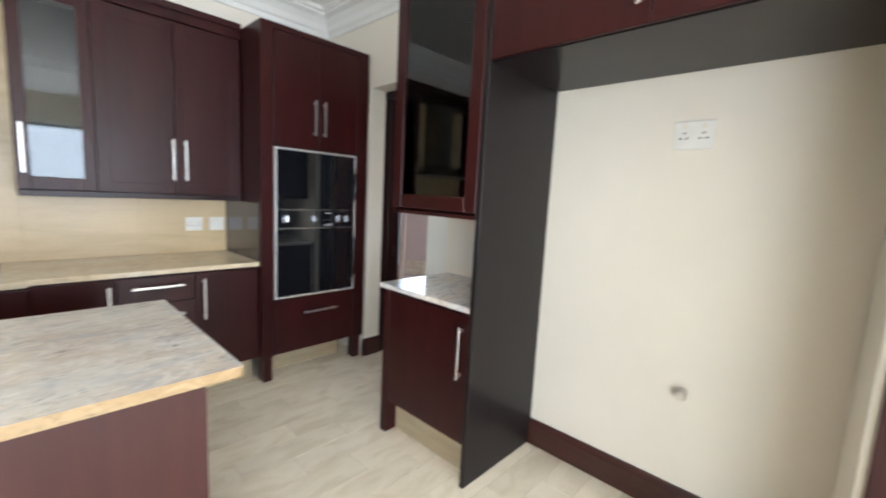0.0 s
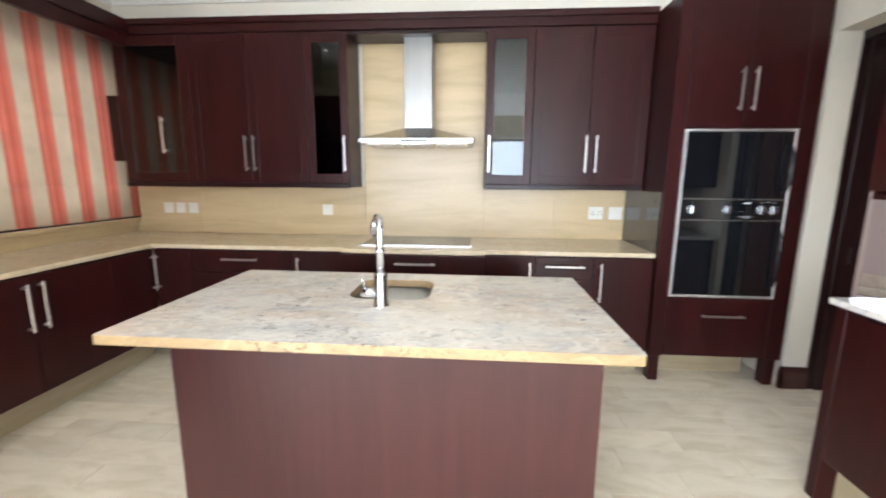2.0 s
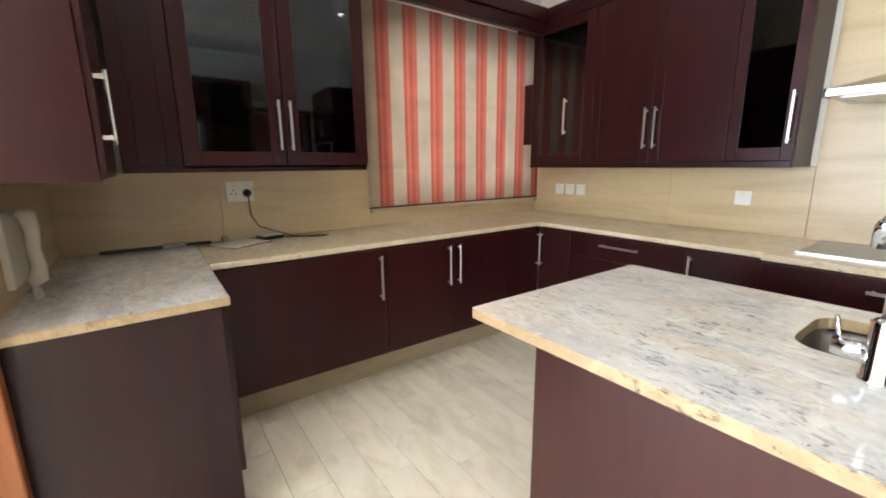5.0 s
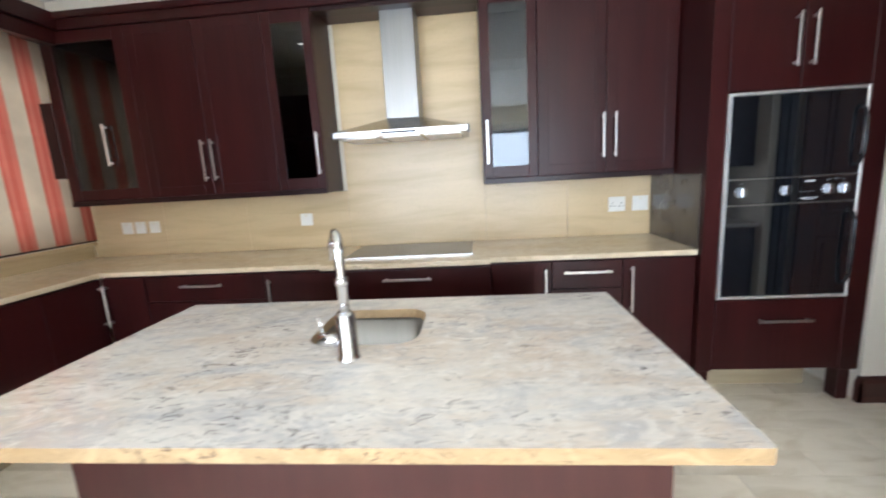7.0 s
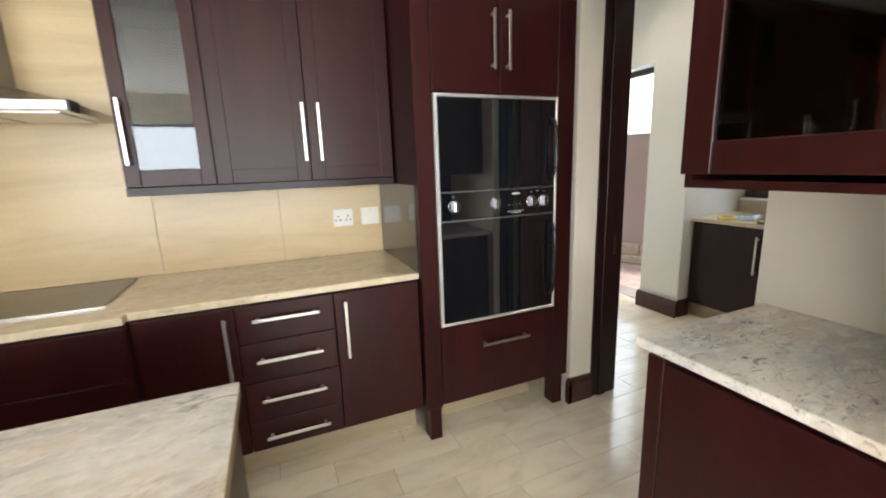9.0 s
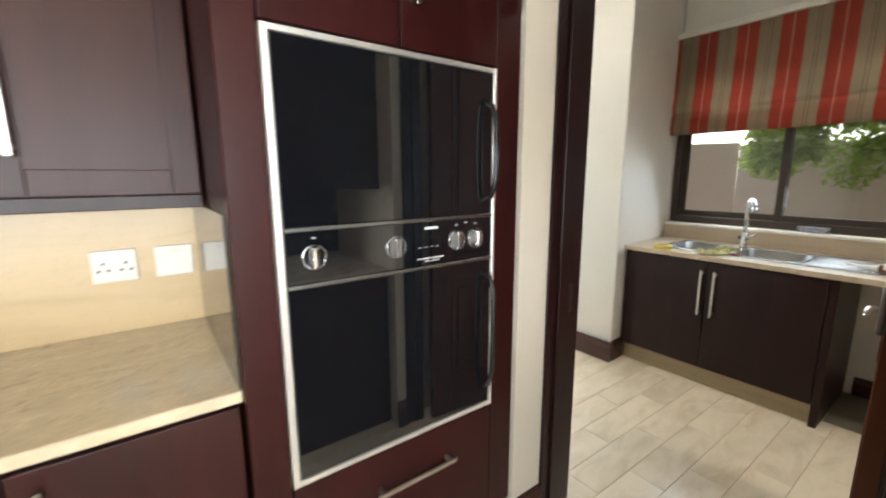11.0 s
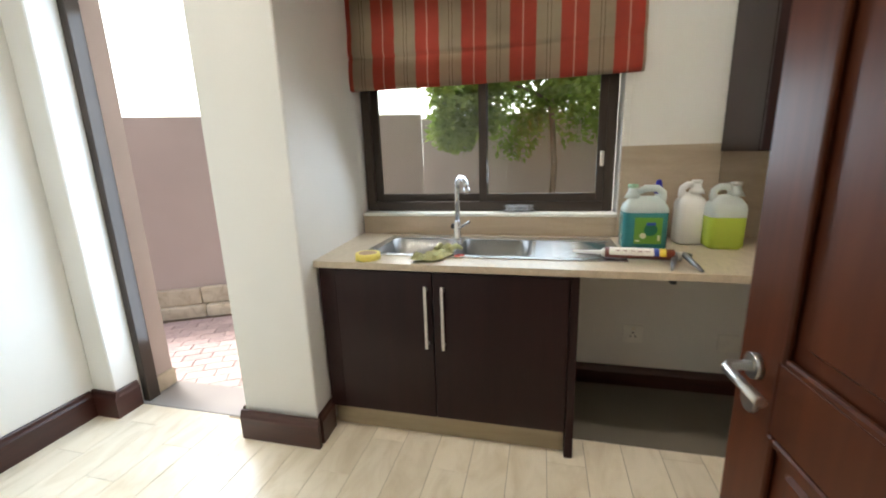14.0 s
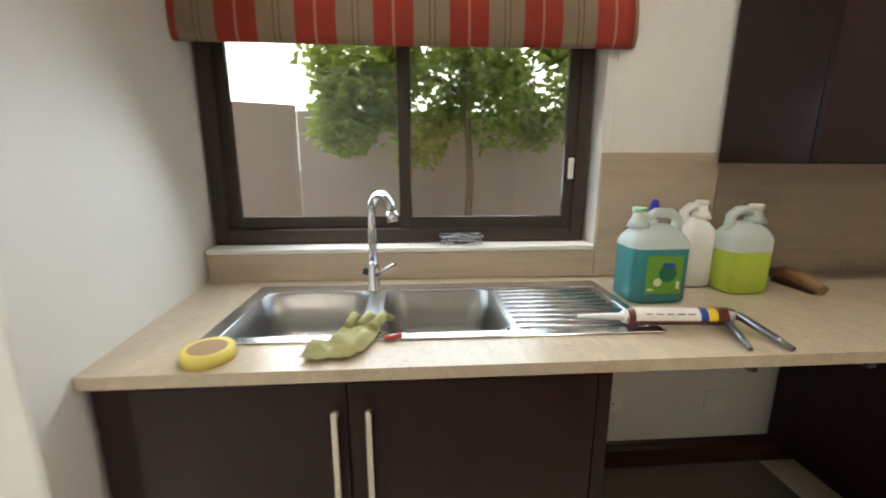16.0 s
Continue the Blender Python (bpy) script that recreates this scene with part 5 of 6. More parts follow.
# ---------- tree and shrubs ----------
def leaf_cloud(rng, blobs, count, size):
    """Many small folded leaves scattered in uneven clumps."""
    verts, faces = [], []
    for _ in range(count):
        c, r = blobs[rng.randrange(len(blobs))]
        d = Vector((rng.gauss(0, 1), rng.gauss(0, 1), rng.gauss(0, 1))).normalized()
        p = Vector(c) + d * r * (rng.random() ** 0.5)
        ax = Vector((rng.gauss(0, 1), rng.gauss(0, 1), rng.gauss(0, 0.6) - 0.4)).normalized()
        sd = ax.orthogonal().normalized()
        sd = Matrix.Rotation(rng.uniform(0, 6.28), 3, ax) @ sd
        up = ax.cross(sd)
        s = size * rng.uniform(0.6, 1.3)
        k = len(verts)
        verts += [p, p + ax * s * 0.5 + sd * s * 0.26 + up * s * 0.06, p + ax * s, p + ax * s * 0.5 - sd * s * 0.26 + up * s * 0.06]
        faces += [(k, k + 1, k + 2), (k, k + 2, k + 3)]
    return verts, faces


def crown(parent, name, verts, faces, mat):
    o = parent.location
    me = bpy.data.meshes.new(name)
    me.from_pydata([v - o for v in verts], [], faces)
    me.materials.append(mat)
    ob = new(name, me)
    ob.parent = parent
    return ob


rng = random.Random(11)
tree = thing("tree", "leafy evergreen tree behind the scullery window", "tree", (6.50, 3.0, GZ))
part("trunk", tube([(6.50, 3.0, GZ - 0.1), (6.48, 3.02, 0.6), (6.52, 2.99, 1.2), (6.50, 3.04, 1.9), (6.55, 2.97, 2.8)], 0.05, 10, [0.034, 0.028, 0.026, 0.022, 0.01]), BARK, tree)
limbs = [((6.50, 3.03, 1.75), (6.3, 3.6, 2.0), (6.25, 3.9, 2.3)), ((6.50, 3.0, 1.9), (6.6, 2.9, 2.3), (6.5, 2.6, 2.8)), ((6.50, 3.04, 1.8), (6.2, 3.1, 2.3), (6.0, 3.1, 2.8))]
for l in limbs:
    part("limb", tube(l, 0.02, 8, [0.014, 0.010, 0.004]), BARK, tree)
blobs = []
for _ in range(85):
    y = rng.uniform(1.9, 3.95)
    blobs.append(((rng.uniform(5.95, 6.75), y, rng.uniform(1.42 + 0.10 * abs(y - 3.2), 3.2)), rng.uniform(0.12, 0.3)))
for _ in range(8):
    blobs.append(((rng.uniform(6.0, 6.3), rng.uniform(3.5, 3.95), rng.uniform(1.36, 1.9)), rng.uniform(0.1, 0.2)))
v, f = leaf_cloud(rng, blobs, 26000, 0.068)
crown(tree, "crown", v, f, LEAF)
for k, (x, y, h) in enumerate(((6.3, 3.7, 0.75), (6.4, 2.6, 0.6), (6.2, 3.2, 0.45))):
    sh = thing("shrub", "low green shrub at the foot of the garden wall", "shrub", (x, y, GZ), "shrubs by the wall")
    part("stem", tube([(x, y, GZ - 0.05), (x + 0.02, y, GZ + h * 0.6), (x, y + 0.03, GZ + h)], 0.01, 6, [0.014, 0.009, 0.004]), BARK, sh)
    v, f = leaf_cloud(rng, [((x + rng.uniform(-0.15, 0.15), y + rng.uniform(-0.2, 0.2), GZ + h * rng.uniform(0.5, 1.2)), rng.uniform(0.08, 0.18)) for _ in range(9)], 900, 0.08)
    crown(sh, "foliage", v, f, LEAF)

# ---------- downlights ----------
GLOW = bpy.data.materials.new("lamp_glow")
GLOW.use_nodes = True
GLOW.node_tree.nodes["Principled BSDF"].inputs["Emission Color"].default_value = (1.0, 0.9, 0.74, 1)
GLOW.node_tree.nodes["Principled BSDF"].inputs["Emission Strength"].default_value = 14.0
# The two at x > 3 are unseen fill, added to brighten the scullery.
for x, y, watts in ((-1.45, 1.55, 17), (0.15, 1.3, 7), (1.55, 1.3, 6), (-1.45, 2.95, 11), (0.1, 3.0, 5), (1.45, 2.85, 5), (3.7, 2.3, 48), (3.6, 4.3, 24)):
    dl = thing("downlight", "small round recessed ceiling lamp, lit, in an assumed place", "ceiling lamp", (x, y, TOP), "recessed downlights")
    part("ring", lathe((x, y, TOP - 0.008), [(0.036, 0.004), (0.045, 0.0), (0.05, 0.004), (0.05, 0.0075)], 24), WHITE_PLASTIC, dl)
    part("lens", lathe((x, y, TOP - 0.007), [(0.001, 0.0), (0.034, 0.0), (0.034, 0.005)], 20), GLOW, dl, "glowing lens")
    ld = bpy.data.lights.new("downlight_lamp", "SPOT")
    ld.energy, ld.spot_size, ld.spot_blend, ld.shadow_soft_size, ld.color = watts, radians(155 if x > 3 else 125), 0.8, 0.04, (1.0, 0.91, 0.78)
    lo = new("downlight_lamp", ld)
    lo.matrix_world = look((x, y, TOP - 0.02), (x, y + 0.001, 0))

# ---------- things on the scullery worktop ----------
CT = 0.8785
HDPE = clear_plastic("milky_plastic", (0.80, 0.86, 0.82), 0.45, 0.3)
HDPE_WHITE = plain("white_bottle_plastic", (0.80, 0.78, 0.74), 0.4)
TEAL = clear_plastic("teal_liquid", (0.07, 0.32, 0.33), 0.35, 0.15)
LIME = clear_plastic("lime_liquid", (0.60, 0.75, 0.09), 0.30, 0.15)
LABEL_GREEN = plain("green_label", (0.13, 0.30, 0.03), 0.4)
LABEL_DARK = plain("label_dark_green", (0.01, 0.12, 0.06), 0.4)
LABEL_PALE = plain("label_pale", (0.78, 0.76, 0.55), 0.4)
LABEL_BLUE = plain("label_blue", (0.02, 0.06, 0.35), 0.4)
LABEL_YELLOW = plain("label_yellow", (0.75, 0.52, 0.03), 0.4)
SEALANT = plain("red_brown_plastic", (0.16, 0.035, 0.02), 0.35)
TAPE = plain("masking_tape", (0.74, 0.62, 0.14), 0.6)
GLOVE = paint("green_yellow_cloth", (0.42, 0.41, 0.20), 0.9, 0.25)
GUN = plain("dark_steel", (0.26, 0.26, 0.27), 0.28, 0.9, 0.4)
BRISTLE = plain("brown_bristle", (0.10, 0.05, 0.03), 0.9)
BRUSH_WOOD = wood("brush_wood", (0.22, 0.12, 0.055), (0.32, 0.19, 0.09), 0.5, 0.0)
PURPLE = plain("blue_cap", (0.02, 0.015, 0.42), 0.35)


def jerrycan(label, cx, cy, w, d, h, liquid_mat, level, shell, cap_side, cap_mat):
    """A blown can with shoulders, a loop handle and a screw cap."""
    j = thing("jerrycan", label, "plastic bottle", (cx, cy, CT), "bottles by the sink")
    bm = bmesh.new()
    prof = [(0.012, 0.0), (0.0, 0.012), (0.0, level), (0.0, level + 0.001), (0.0, h * 0.62), (0.006, h * 0.68), (0.022, h * 0.755), (0.04, h * 0.80), (0.052, h * 0.815)]
    rings = []
    for off, z in prof:
        rings.append([bm.verts.new((x, y, CT + z)) for x, y in round_rect(cx - d / 2 + off, cx + d / 2 - off, cy - w / 2 + off, cy + w / 2 - off, max(0.032 - off * 0.3, 0.012), 5)])
    for k, (a, b) in enumerate(zip(rings, rings[1:])):
        for i in range(len(a)):
            f = bm.faces.new((a[i], a[(i + 1) % len(a)], b[(i + 1) % len(a)], b[i]))
            f.smooth = True
            f.material_index = 0 if k < 3 else 1
    f = bm.faces.new(rings[0][::-1])
    f.material_index = 0
    f = bm.faces.new(rings[-1])
    f.material_index = 1
    part("body", bm, [liquid_mat, shell], j)
    ny = cy + cap_side * (w / 2 - 0.042)
    part("neck", lathe((cx, ny, CT + h * 0.79), [(0.036, 0.0), (0.029, 0.018), (0.022, 0.028), (0.019, h * 0.21 - 0.016)], 20), shell, j)
    part("cap", lathe((cx, ny, CT + h * 0.945), [(0.021, 0.0), (0.0225, 0.002), (0.0225, h * 0.05), (0.019, h * 0.055)], 22), cap_mat, j)
    o = -cap_side
    pts = [(cx, ny + o * 0.024, CT + h * 0.88), (cx, cy + o * 0.0, CT + h * 0.935), (cx, cy + o * (w / 2 - 0.045), CT + h * 0.93), (cx, cy + o * (w / 2 - 0.022), CT + h * 0.87), (cx, cy + o * (w / 2 - 0.022), CT + h * 0.78), (cx, cy + o * (w / 2 - 0.03), CT + h * 0.72)]
    part("loop_handle", tube(pts, 0.015, 12, [0.014, 0.016, 0.016, 0.016, 0.018, 0.02]), shell, j)
    return j


can = jerrycan("five-litre can of teal liquid with a green label", 4.785, 2.63, 0.19, 0.135, 0.30, TEAL, 0.175, HDPE, 1, clear_plastic("pale_green_cap", (0.45, 0.68, 0.45), 0.1))
FX = 4.785 - 0.0675
lab = part("label", box((FX - 0.0012, 2.565, CT + 0.035), (FX - 0.0002, 2.68, CT + 0.155)), LABEL_GREEN, can, "green printed label")
part("emblem", tube([(FX - 0.0012, 2.612, CT + 0.10), (FX - 0.0026, 2.612, CT + 0.10)], 0.028, 24), LABEL_DARK, lab, "dark green oval mark")
part("emblem_bar", box((FX - 0.0035, 2.593, CT + 0.12), (FX - 0.0024, 2.631, CT + 0.133)), LABEL_BLUE, lab, "blue bar on the oval mark")
part("emblem_flower", tube([(FX - 0.0012, 2.643, CT + 0.072), (FX - 0.003, 2.643, CT + 0.072)], 0.013, 18), LABEL_PALE, lab, "pale flower mark")
part("print_bar", box((FX - 0.0022, 2.655, CT + 0.045), (FX - 0.001, 2.674, CT + 0.052)), LABEL_PALE, lab, "pale printed bar")
part("print_bar", box((FX - 0.0022, 2.572, CT + 0.05), (FX - 0.001, 2.582, CT + 0.075)), LABEL_PALE, lab, "pale printed bar")
jerrycan("opaque white plastic can with a loop handle", 4.93, 2.395, 0.125, 0.12, 0.305, HDPE_WHITE, 0.1, HDPE_WHITE, -1, WHITE_PLASTIC)
lime = jerrycan("milky can half full of lime-yellow liquid", 4.842, 2.278, 0.150, 0.13, 0.30, LIME, 0.145, HDPE, -1, WHITE_PLASTIC)
part("label", box((4.81, 2.2015, CT + 0.06), (4.87, 2.2027, CT + 0.15)), LABEL_PALE, lime, "pale printed label")
trig = thing("spray_bottle", "small bottle with a dark blue cap behind the cans", "bottle", (4.95, 2.535, CT), "bottles by the sink")
part("body", lathe((4.95, 2.535, CT), [(0.034, 0), (0.036, 0.01), (0.036, 0.17), (0.018, 0.21), (0.014, 0.24)], 20), HDPE, trig)
part("cap", lathe((4.95, 2.535, CT + 0.24), [(0.018, 0), (0.019, 0.02), (0.013, 0.06), (0.006, 0.068)], 18), PURPLE, trig, "dark blue cap")

# sealant tube lying on the drainer's edge
seal = thing("sealant_tube", "red-brown sealant cartridge with a white label and nozzle", "sealant tube", (4.54, 2.7, 0.905))
Rz = 0.885 + 0.025
a, b = Vector((4.527, 2.565, Rz)), Vector((4.549, 2.825, Rz))
ax = (b - a).normalized()
part("cartridge", tube([a, b], 0.0235, 24), SEALANT, seal)
part("nozzle", tube([b, b + ax * 0.012, b + ax * 0.013, b + ax * 0.13], 0.01, 16, [0.02, 0.016, 0.010, 0.0045]), WHITE_PLASTIC, seal, "long white nozzle")
bm = bmesh.new()
bands = ((0.03, 0.055, 2), (0.055, 0.075, 1), (0.075, 0.245, 0))
up, sd = Vector((0, 0, 1)), Vector((-ax.y, ax.x, 0))
for s0, s1, mi in bands:
    prev = None
    for k in range(17):
        ang = radians(-8 + 165 * k / 16)
        off = (sd * math.cos(ang) + up * math.sin(ang)) * 0.0242
        cur = (bm.verts.new(a + ax * s0 + off), bm.verts.new(a + ax * s1 + off))
        if prev:
            f = bm.faces.new((prev[0], prev[1], cur[1], cur[0]))
            f.smooth = True
            f.material_index = mi
        prev = cur
part("label", bm, [WHITE_PLASTIC, LABEL_BLUE, LABEL_YELLOW], seal, "white label with blue and yellow bands")
for k in range(5):
    s = 0.09 + k * 0.028
    ang = radians(35)
    c = a + ax * s + (sd * math.cos(ang) + up * math.sin(ang)) * 0.0247
    part("print_bar", tube([c, c + ax * 0.018], 0.0016, 6), SEALANT, seal, "red printed bar")

# gripping tool
gun = thing("clamp_tool", "dark steel spring clamp lying on the worktop", "hand tool", (4.47, 2.53, CT))
part("arm", tube([(4.60, 2.535, CT + 0.014), (4.53, 2.56, CT + 0.022), (4.45, 2.585, CT + 0.016), (4.385, 2.607, CT + 0.008)], 0.009, 10, [0.008, 0.012, 0.010, 0.006]), GUN, gun)
part("arm", tube([(4.61, 2.53, CT + 0.02), (4.52, 2.525, CT + 0.034), (4.43, 2.515, CT + 0.018), (4.375, 2.507, CT + 0.009)], 0.009, 10, [0.007, 0.012, 0.010, 0.006]), GUN, gun)
part("jaw", tube([(4.59, 2.545, CT + 0.018), (4.62, 2.50, CT + 0.016), (4.61, 2.47, CT + 0.01)], 0.009, 10), GUN, gun)
part("bolt", tube([(4.53, 2.54, CT + 0.008), (4.53, 2.54, CT + 0.044)], 0.008, 10), NICKEL, gun)

tr = thing("tape_roll", "roll of yellow masking tape lying on the worktop", "tape", (4.44, 3.865, CT))
bm = lathe((4.44, 3.865, CT), [(0.042, 0.0), (0.057, 0.0), (0.057, 0.028), (0.042, 0.028)], 32)
part("tape", bm, TAPE, tr)
part("core", lathe((4.44, 3.865, CT + 0.001), [(0.038, 0.0), (0.0418, 0.0), (0.0418, 0.0275), (0.038, 0.0275)], 32), plain("card_core", (0.36, 0.24, 0.13), 0.8), tr, "brown cardboard core")

# crumpled glove over the sink's rim
gl = thing("work_glove", "crumpled yellow-green cloth glove on the sink rim", "glove", (4.48, 3.55, 0.884))
bm = bmesh.new()
n = 26
grid = []
for i in range(n + 1):
    row = []
    for k in range(n + 1):
        u, w = i / n, k / n
        x = 4.405 + 0.18 * u
        y = 3.60 - 0.085 * u + (w - 0.5) * (0.085 + 0.045 * math.sin(3.1 * u + 0.6))
        edge = min(w, 1 - w, u * 0.9, (1 - u) * 0.9)
        z = 0.8855 + min(edge * 0.26, 0.032) * (0.55 + 0.8 * noise.noise(Vector((x * 24, y * 24, 0.3)))) + 0.012 * abs(noise.noise(Vector((x * 55, y * 55, 2.0))))
        row.append(bm.verts.new((x + 0.008 * noise.noise(Vector((x * 30, y * 30, 5))), y + 0.012 * noise.noise(Vector((x * 30, y * 30, 9))), max(z, 0.8852))))
    grid.append(row)
for i in range(n):
    for k in range(n):
        f = bm.faces.new((grid[i][k], grid[i + 1][k], grid[i + 1][k + 1], grid[i][k + 1]))
        f.smooth = True
part("cloth", bm, GLOVE, gl)
for y0, x1, y1 in ((3.50, 4.60, 3.455), (3.535, 4.615, 3.50), (3.565, 4.61, 3.545)):
    part("finger", tube([(4.54, y0, 0.905), (4.58, (y0 + y1) / 2, 0.918), (x1, y1, 0.900)], 0.012, 10, [0.014, 0.013, 0.008]), GLOVE, gl)
part("cuff_stripe", tube([(4.50, 3.47, 0.888), (4.52, 3.43, 0.888)], 0.006, 8), plain("red_cuff", (0.4, 0.06, 0.04), 0.8), gl, "red cuff edge")

# wire soap basket on the sill
wb = thing("soap_basket", "small chrome wire basket on the window sill", "wire basket", (5.095, 3.215, 1.003))
for z, g in ((1.006, 0.0), (1.022, 0.003), (1.04, 0.006)):
    pts = [(x, y, z) for x, y in round_rect(5.065 - g, 5.122 + g * 0, 3.135 - g, 3.295 + g, 0.02, 4)]
    part("wire_ring", tube(pts + [pts[0]], 0.0018, 6), CHROME, wb)
for k in range(8):
    y = 3.15 + k * 0.0185
    part("wire", tube([(5.062, y, 1.04), (5.066, y, 1.006), (5.118, y, 1.006), (5.12, y, 1.04)], 0.0014, 6), CHROME, wb)
spg = thing("scourer", "crumpled steel wool pad in the wire basket", "scourer", (5.093, 3.215, 1.008))
bm = bmesh.new()
bmesh.ops.create_icosphere(bm, subdivisions=3, radius=1)
for v in bm.verts:
    v.co = Vector((5.093, 3.215, 1.027)) + Vector((v.co.x * 0.02, v.co.y * 0.05, v.co.z * 0.02)) * (1 + 0.35 * noise.noise(v.co * 3))
part("pad", bm, GUN, spg)

br = thing("scrubbing_brush", "curved wooden scrubbing brush with brown bristles", "brush", (4.84, 2.04, CT))
part("handle", tube([(4.95, 2.06, CT + 0.03), (4.90, 2.05, CT + 0.045), (4.83, 2.045, CT + 0.04), (4.75, 2.045, CT + 0.02)], 0.02, 12, [0.016, 0.02, 0.024, 0.018]), BRUSH_WOOD, br)
bm = bmesh.new()
for k in range(60):
    s = (k % 20) / 19
    x, y = 4.93 - 0.16 * s, 2.035 + 0.012 * (k // 20)
    add_tube(bm, [(x, y, CT + 0.032), (x + 0.002, y, CT + 0.001)], 0.003, 5)
part("bristles", bm, BRISTLE, br)
for y in (2.60, 2.30, 2.20, 2.12):
    ck = thing("bracket_clip", "small black fixing clip under the worktop edge", "clip", (4.385, y, 0.835), "clips under the worktop")
    part("clip", box((4.372, y - 0.011, 0.832), (4.41, y + 0.011, 0.8478), 0.003), BLACK, ck)

# ---------- things on the west worktop ----------
ic = thing("intercom_phone", "ivory wall intercom handset with a coiled cord", "intercom", (-1.68, 0.66, 1.05))
part("wall_plate", box((-1.80, 0.6555, 0.955), (-1.60, 0.682, 1.205), 0.008, 2), IVORY, ic)
hs = [(-1.70, 0.70, 1.20), (-1.70, 0.722, 1.185), (-1.70, 0.728, 1.13), (-1.70, 0.722, 1.07), (-1.70, 0.728, 1.01), (-1.70, 0.722, 0.97), (-1.70, 0.70, 0.955)]
part("handset", tube(hs, 0.02, 14, [0.02, 0.025, 0.02, 0.017, 0.02, 0.025, 0.02]), IVORY, ic)
cord = []
for k in range(121):
    s = k / 120
    ang = s * 2 * math.pi * 20
    base = Vector((-1.69 - 0.035 * math.sin(s * math.pi * 2), 0.705 + 0.012 * math.sin(s * math.pi), 0.955 - 0.055 * math.sin(s * math.pi) ** 0.7))
    cord.append(base + Vector((math.cos(ang) * 0.004, math.sin(ang) * 0.004, math.sin(ang) * 0.003)))
part("cord", tube(cord, 0.0032, 6), IVORY, ic, "coiled ivory cord")
sw = socket(Run((0, 0.655), (1, 0), (0, 1)), "square ivory switch plate beside the intercom", -1.50, 1.09, 0.085, 0.16, 0, 2, "plates by the intercom")

WT = 0.9005
cl = thing("bar_clamp", "long dark bar clamp with a clear plastic grip", "hand tool", (-2.46, 1.05, WT))
part("bar", box((-2.475, 0.82, WT), (-2.455, 1.09, WT + 0.018), 0.003), BLACK, cl)
part("grip", box((-2.478, 1.09, WT), (-2.45, 1.20, WT + 0.026), 0.006, 2), clear_plastic("clear_grip", (0.8, 0.8, 0.78), 0.6), cl, "clear plastic grip")
part("handle", tube([(-2.46, 1.20, WT + 0.012), (-2.45, 1.32, WT + 0.011)], 0.010, 12, [0.009, 0.011]), BLACK, cl)
pp = thing("paper_pad", "white papers on a thin board on the worktop", "papers", (-2.35, 1.45, WT))


def turned_box(c, w, d, z0, z1, ang):
    bm = add_box(bmesh.new(), (-w / 2, -d / 2, 0), (w / 2, d / 2, z1 - z0), 0.001)
    bm.transform(Matrix.Translation((c[0], c[1], z0)) @ Matrix.Rotation(radians(ang), 4, "Z"))
    return bm


part("board", turned_box((-2.35, 1.45), 0.23, 0.25, WT, WT + 0.005, 28), BRUSH_WOOD, pp)
part("sheets", turned_box((-2.345, 1.452), 0.21, 0.24, WT + 0.005, WT + 0.009, 31), WHITE_PLASTIC, pp)
rr = thing("router", "small black router with a white top", "router", (-2.44, 1.64, WT))
part("body", turned_box((-2.44, 1.64), 0.095, 0.13, WT, WT + 0.022, 12), BLACK, rr)
part("lid", turned_box((-2.44, 1.64), 0.092, 0.127, WT + 0.022, WT + 0.033, 12), WHITE_PLASTIC, rr)
pg = thing("power_cable", "black plug and cable from the socket to the router", "cable", (-2.5, 1.55, 1.0))
part("plug", tube([(KX + 0.024, 1.545, 1.18), (KX + 0.055, 1.545, 1.18), (KX + 0.062, 1.545, 1.165)], 0.02, 14, [0.024, 0.022, 0.012]), BLACK, pg)
part("cable", tube([(KX + 0.06, 1.545, 1.165), (KX + 0.06, 1.55, 1.05), (KX + 0.075, 1.585, 0.98), (-2.42, 1.66, 0.95), (-2.36, 1.76, 0.915), (-2.33, 1.86, 0.9045), (-2.30, 1.93, 0.9045), (-2.33, 1.97, 0.9045), (-2.37, 1.92, 0.9045), (-2.37, 1.80, 0.9045), (-2.40, 1.72, 0.9065)], 0.0035, 8), BLACK, pg)
gk = thing("cap", "small grey plastic cap on the worktop", "cap", (-2.47, 1.40, WT))
part("shell", lathe((-2.47, 1.395, WT), [(0.018, 0), (0.02, 0.004), (0.02, 0.03), (0.014, 0.036)], 16), plain("grey_plastic", (0.3, 0.29, 0.28), 0.5), gk)

# ---------- floor tiles ----------
floor = thing("floor", "cream glazed plank tiles laid in staggered rows", "floor", (0, 0, 0), kind="structure")
TW, TL = 0.1655, 0.602
me_tile = bpy.data.meshes.new("tile")
bmt = add_box(bmesh.new(), (0.0010, 0.0010, -0.009), (TL - 0.0010, TW - 0.0010, 0.0), 0.0008)
bmt.to_mesh(me_tile)
bmt.free()
me_tile.materials.append(FLOOR_TILE)
rest = bmesh.new()
cells = []
for j in range(-25, 35):
    y = j * TW + 0.065
    off = (0.0, 0.36, 0.13, 0.49, 0.25)[j % 5]
    for i in range(-6, 10):
        x = i * TL + off
        kitchen = KX - 0.01 < x + TL and x < DX and -4.0 < y + TW and y < WY
        scull = x + TL > DX2 and x < SX and 1.1 < y + TW and y < 5.45
        doorway = DX - 0.02 < x + TL and x < DX2 + 0.05 and 2.3 < y < 3.46
        if not (kitchen or scull or doorway):
            continue
        near = (x > -2.0 and x < 2.6 and 0.9 < y < 3.6) or (2.0 < x < 4.6 and 2.3 < y < 5.45)
        cells.append((0 if near else 1, x, y))
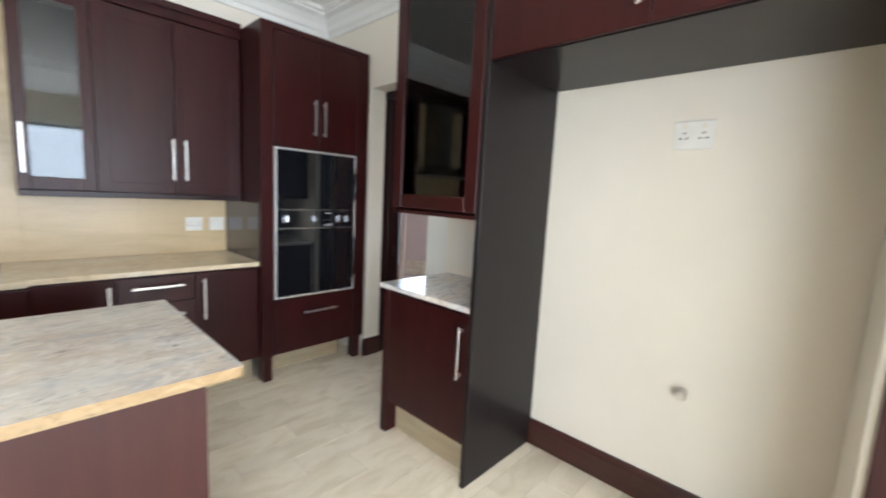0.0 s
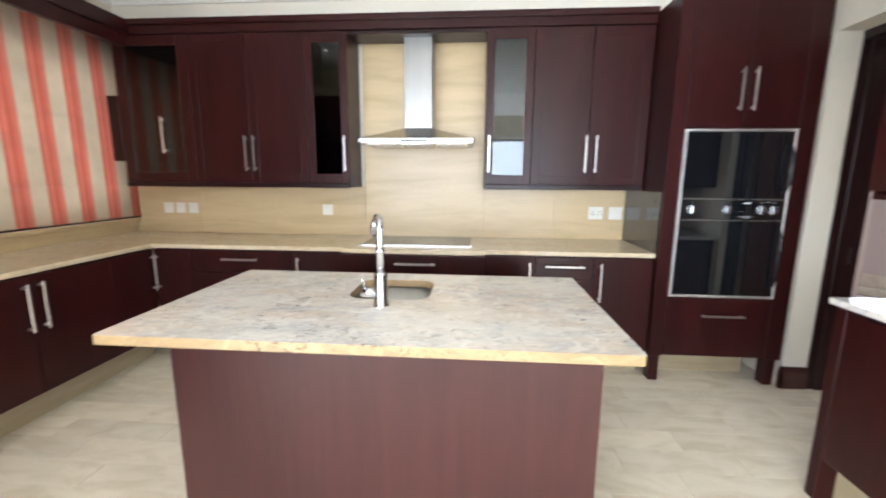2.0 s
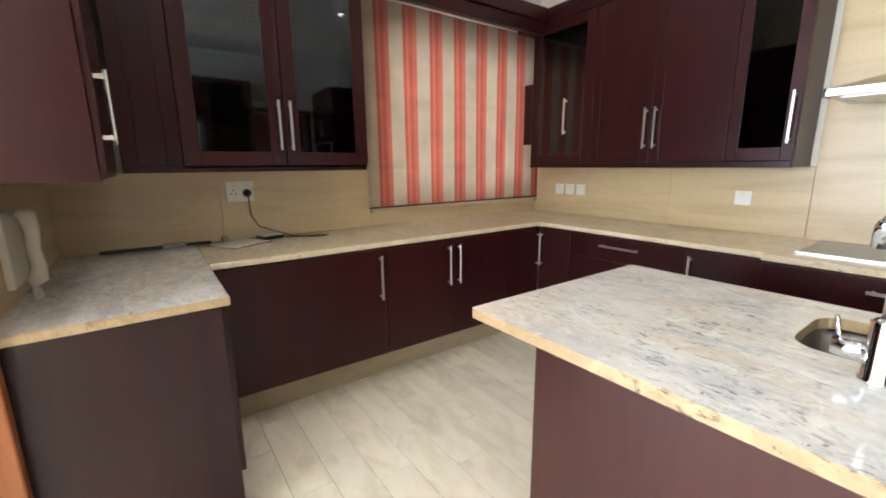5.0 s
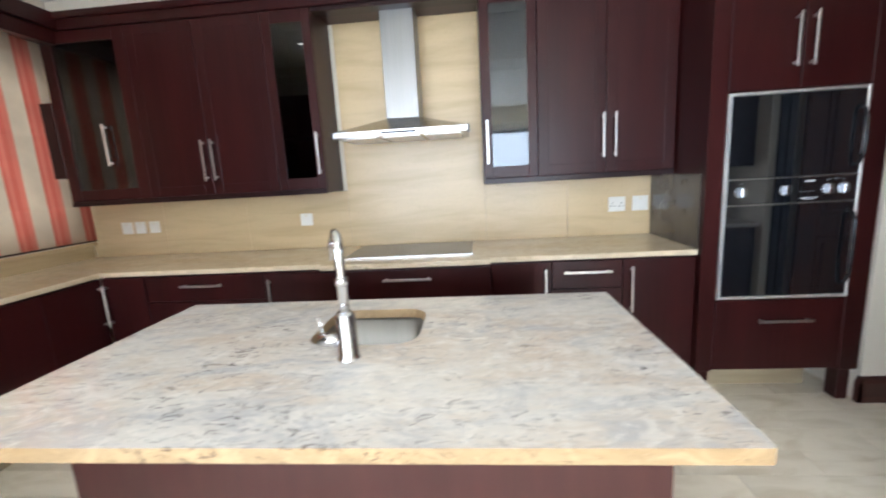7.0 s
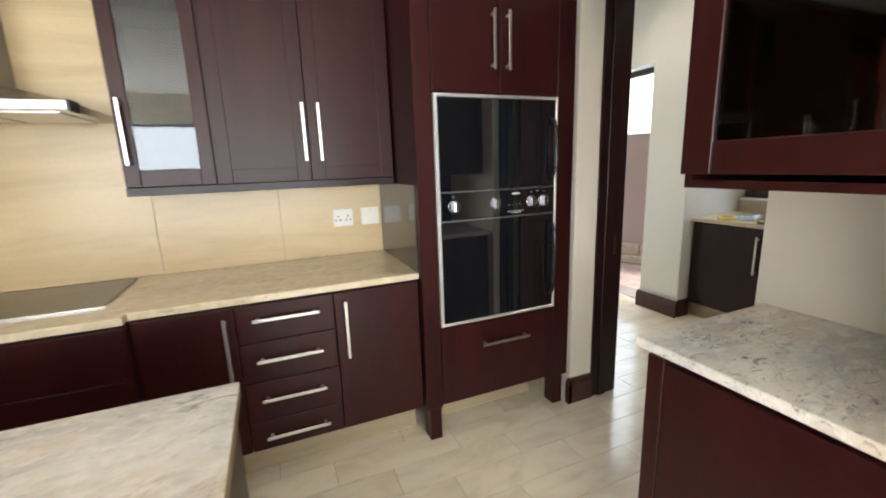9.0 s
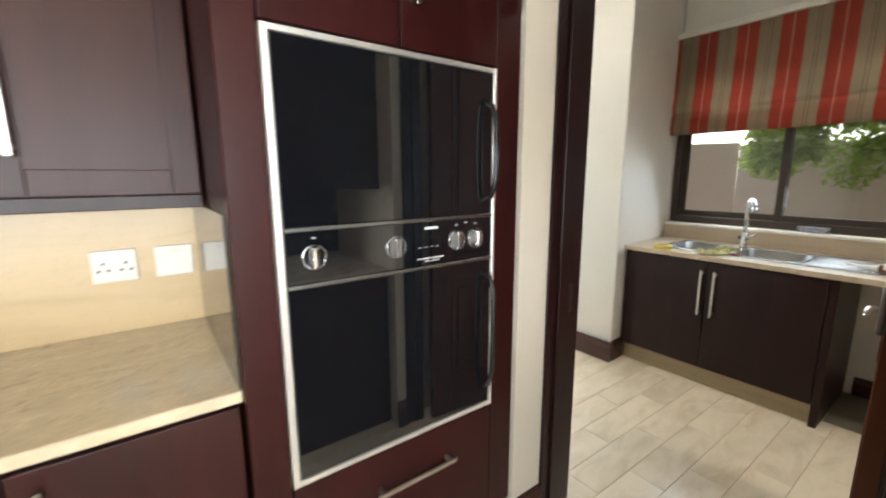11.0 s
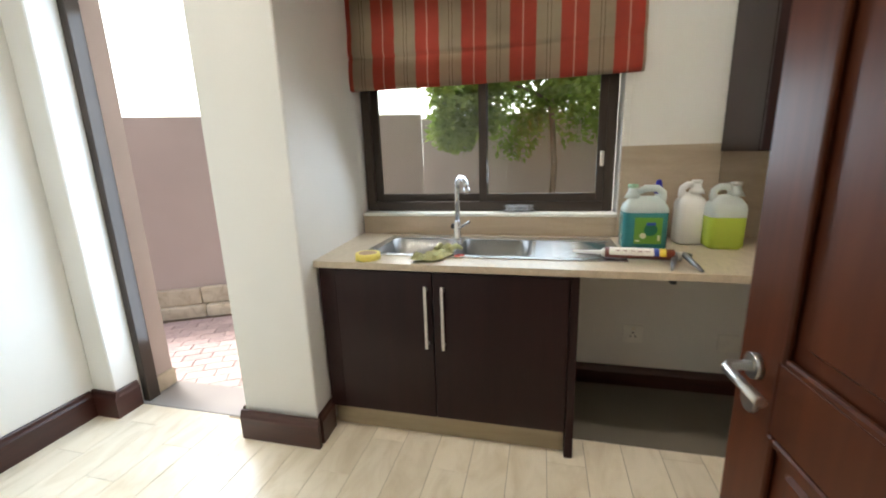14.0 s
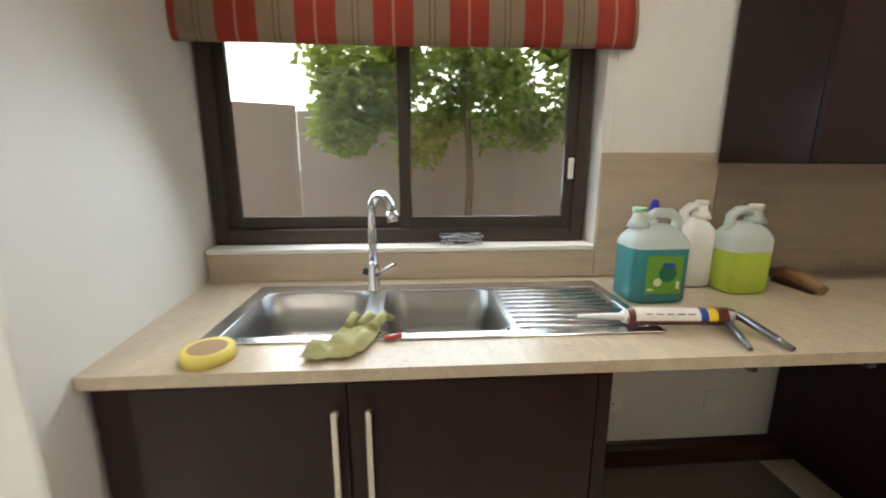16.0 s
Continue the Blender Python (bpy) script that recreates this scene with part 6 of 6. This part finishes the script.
cells.sort()
DOOR_X = 4.362
short = {}
for n, (far, x, y) in enumerate(cells):
    if y + TW > 4.46 and x + TL > DOOR_X:
        cut = round(DOOR_X - x - 0.002, 3)
        if cut < 0.02:
            continue
        if cut not in short:
            short[cut] = bpy.data.meshes.new("tile")
            bmt = add_box(bmesh.new(), (0.0010, 0.0010, -0.009), (cut, TW - 0.0010, 0.0), 0.0008)
            bmt.to_mesh(short[cut])
            bmt.free()
            short[cut].materials.append(FLOOR_TILE)
        ob = new("tile", short[cut])
        ob.location = (x, y, 0)
        ob.parent = floor
        continue
    if n < 290:
        ob = new("tile", me_tile)
        ob.location = (x, y, 0)
        ob.parent = floor
    else:
        add_box(rest, (x + 0.0012, y + 0.0012, -0.009), (x + TL - 0.0012, y + TW - 0.0012, 0.0))
tagged(part("far_tiles", rest, FLOOR_TILE, floor, "cream glazed plank tiles further off"), kind="stuff")

# ---------- yard pavers ----------
yard = thing("yard_paving", "pinkish clay pavers laid in the yard", "paving", (5.0, 6.0, GZ), kind="structure")
part("bed", box((4.47, 4.2, GZ - 0.03), (7.2, 10, GZ - 0.012)), SOIL, yard, "sand bed of the paving")
me_pav = bpy.data.meshes.new("paver")
bmp = add_box(bmesh.new(), (-0.098, -0.048, -0.03), (0.098, 0.048, 0.0), 0.004)
bmp.to_mesh(me_pav)
bmp.free()
me_pav.materials.append(PAVER)
random.seed(9)
count = 0
for j in range(-30, 40):
    for i in range(-14, 16):
        u, w = i * 0.2 + 0.1 * (j % 2), j * 0.1
        a = radians(-62)
        x = 5.35 + u * math.cos(a) - w * math.sin(a)
        y = 6.0 + u * math.sin(a) + w * math.cos(a)
        side = (Vector((x, y)) - WA).dot(nrm)
        if x > 4.66 and 4.4 < y < 8.2 and side > 0.16 and count < 300:
            ob = new("paver", me_pav)
            ob.location = (x - 5.0, y - 6.0, random.uniform(-0.003, 0.001))
            ob.rotation_euler = (0, 0, a + random.uniform(-0.02, 0.02))
            ob.parent = yard
            count += 1
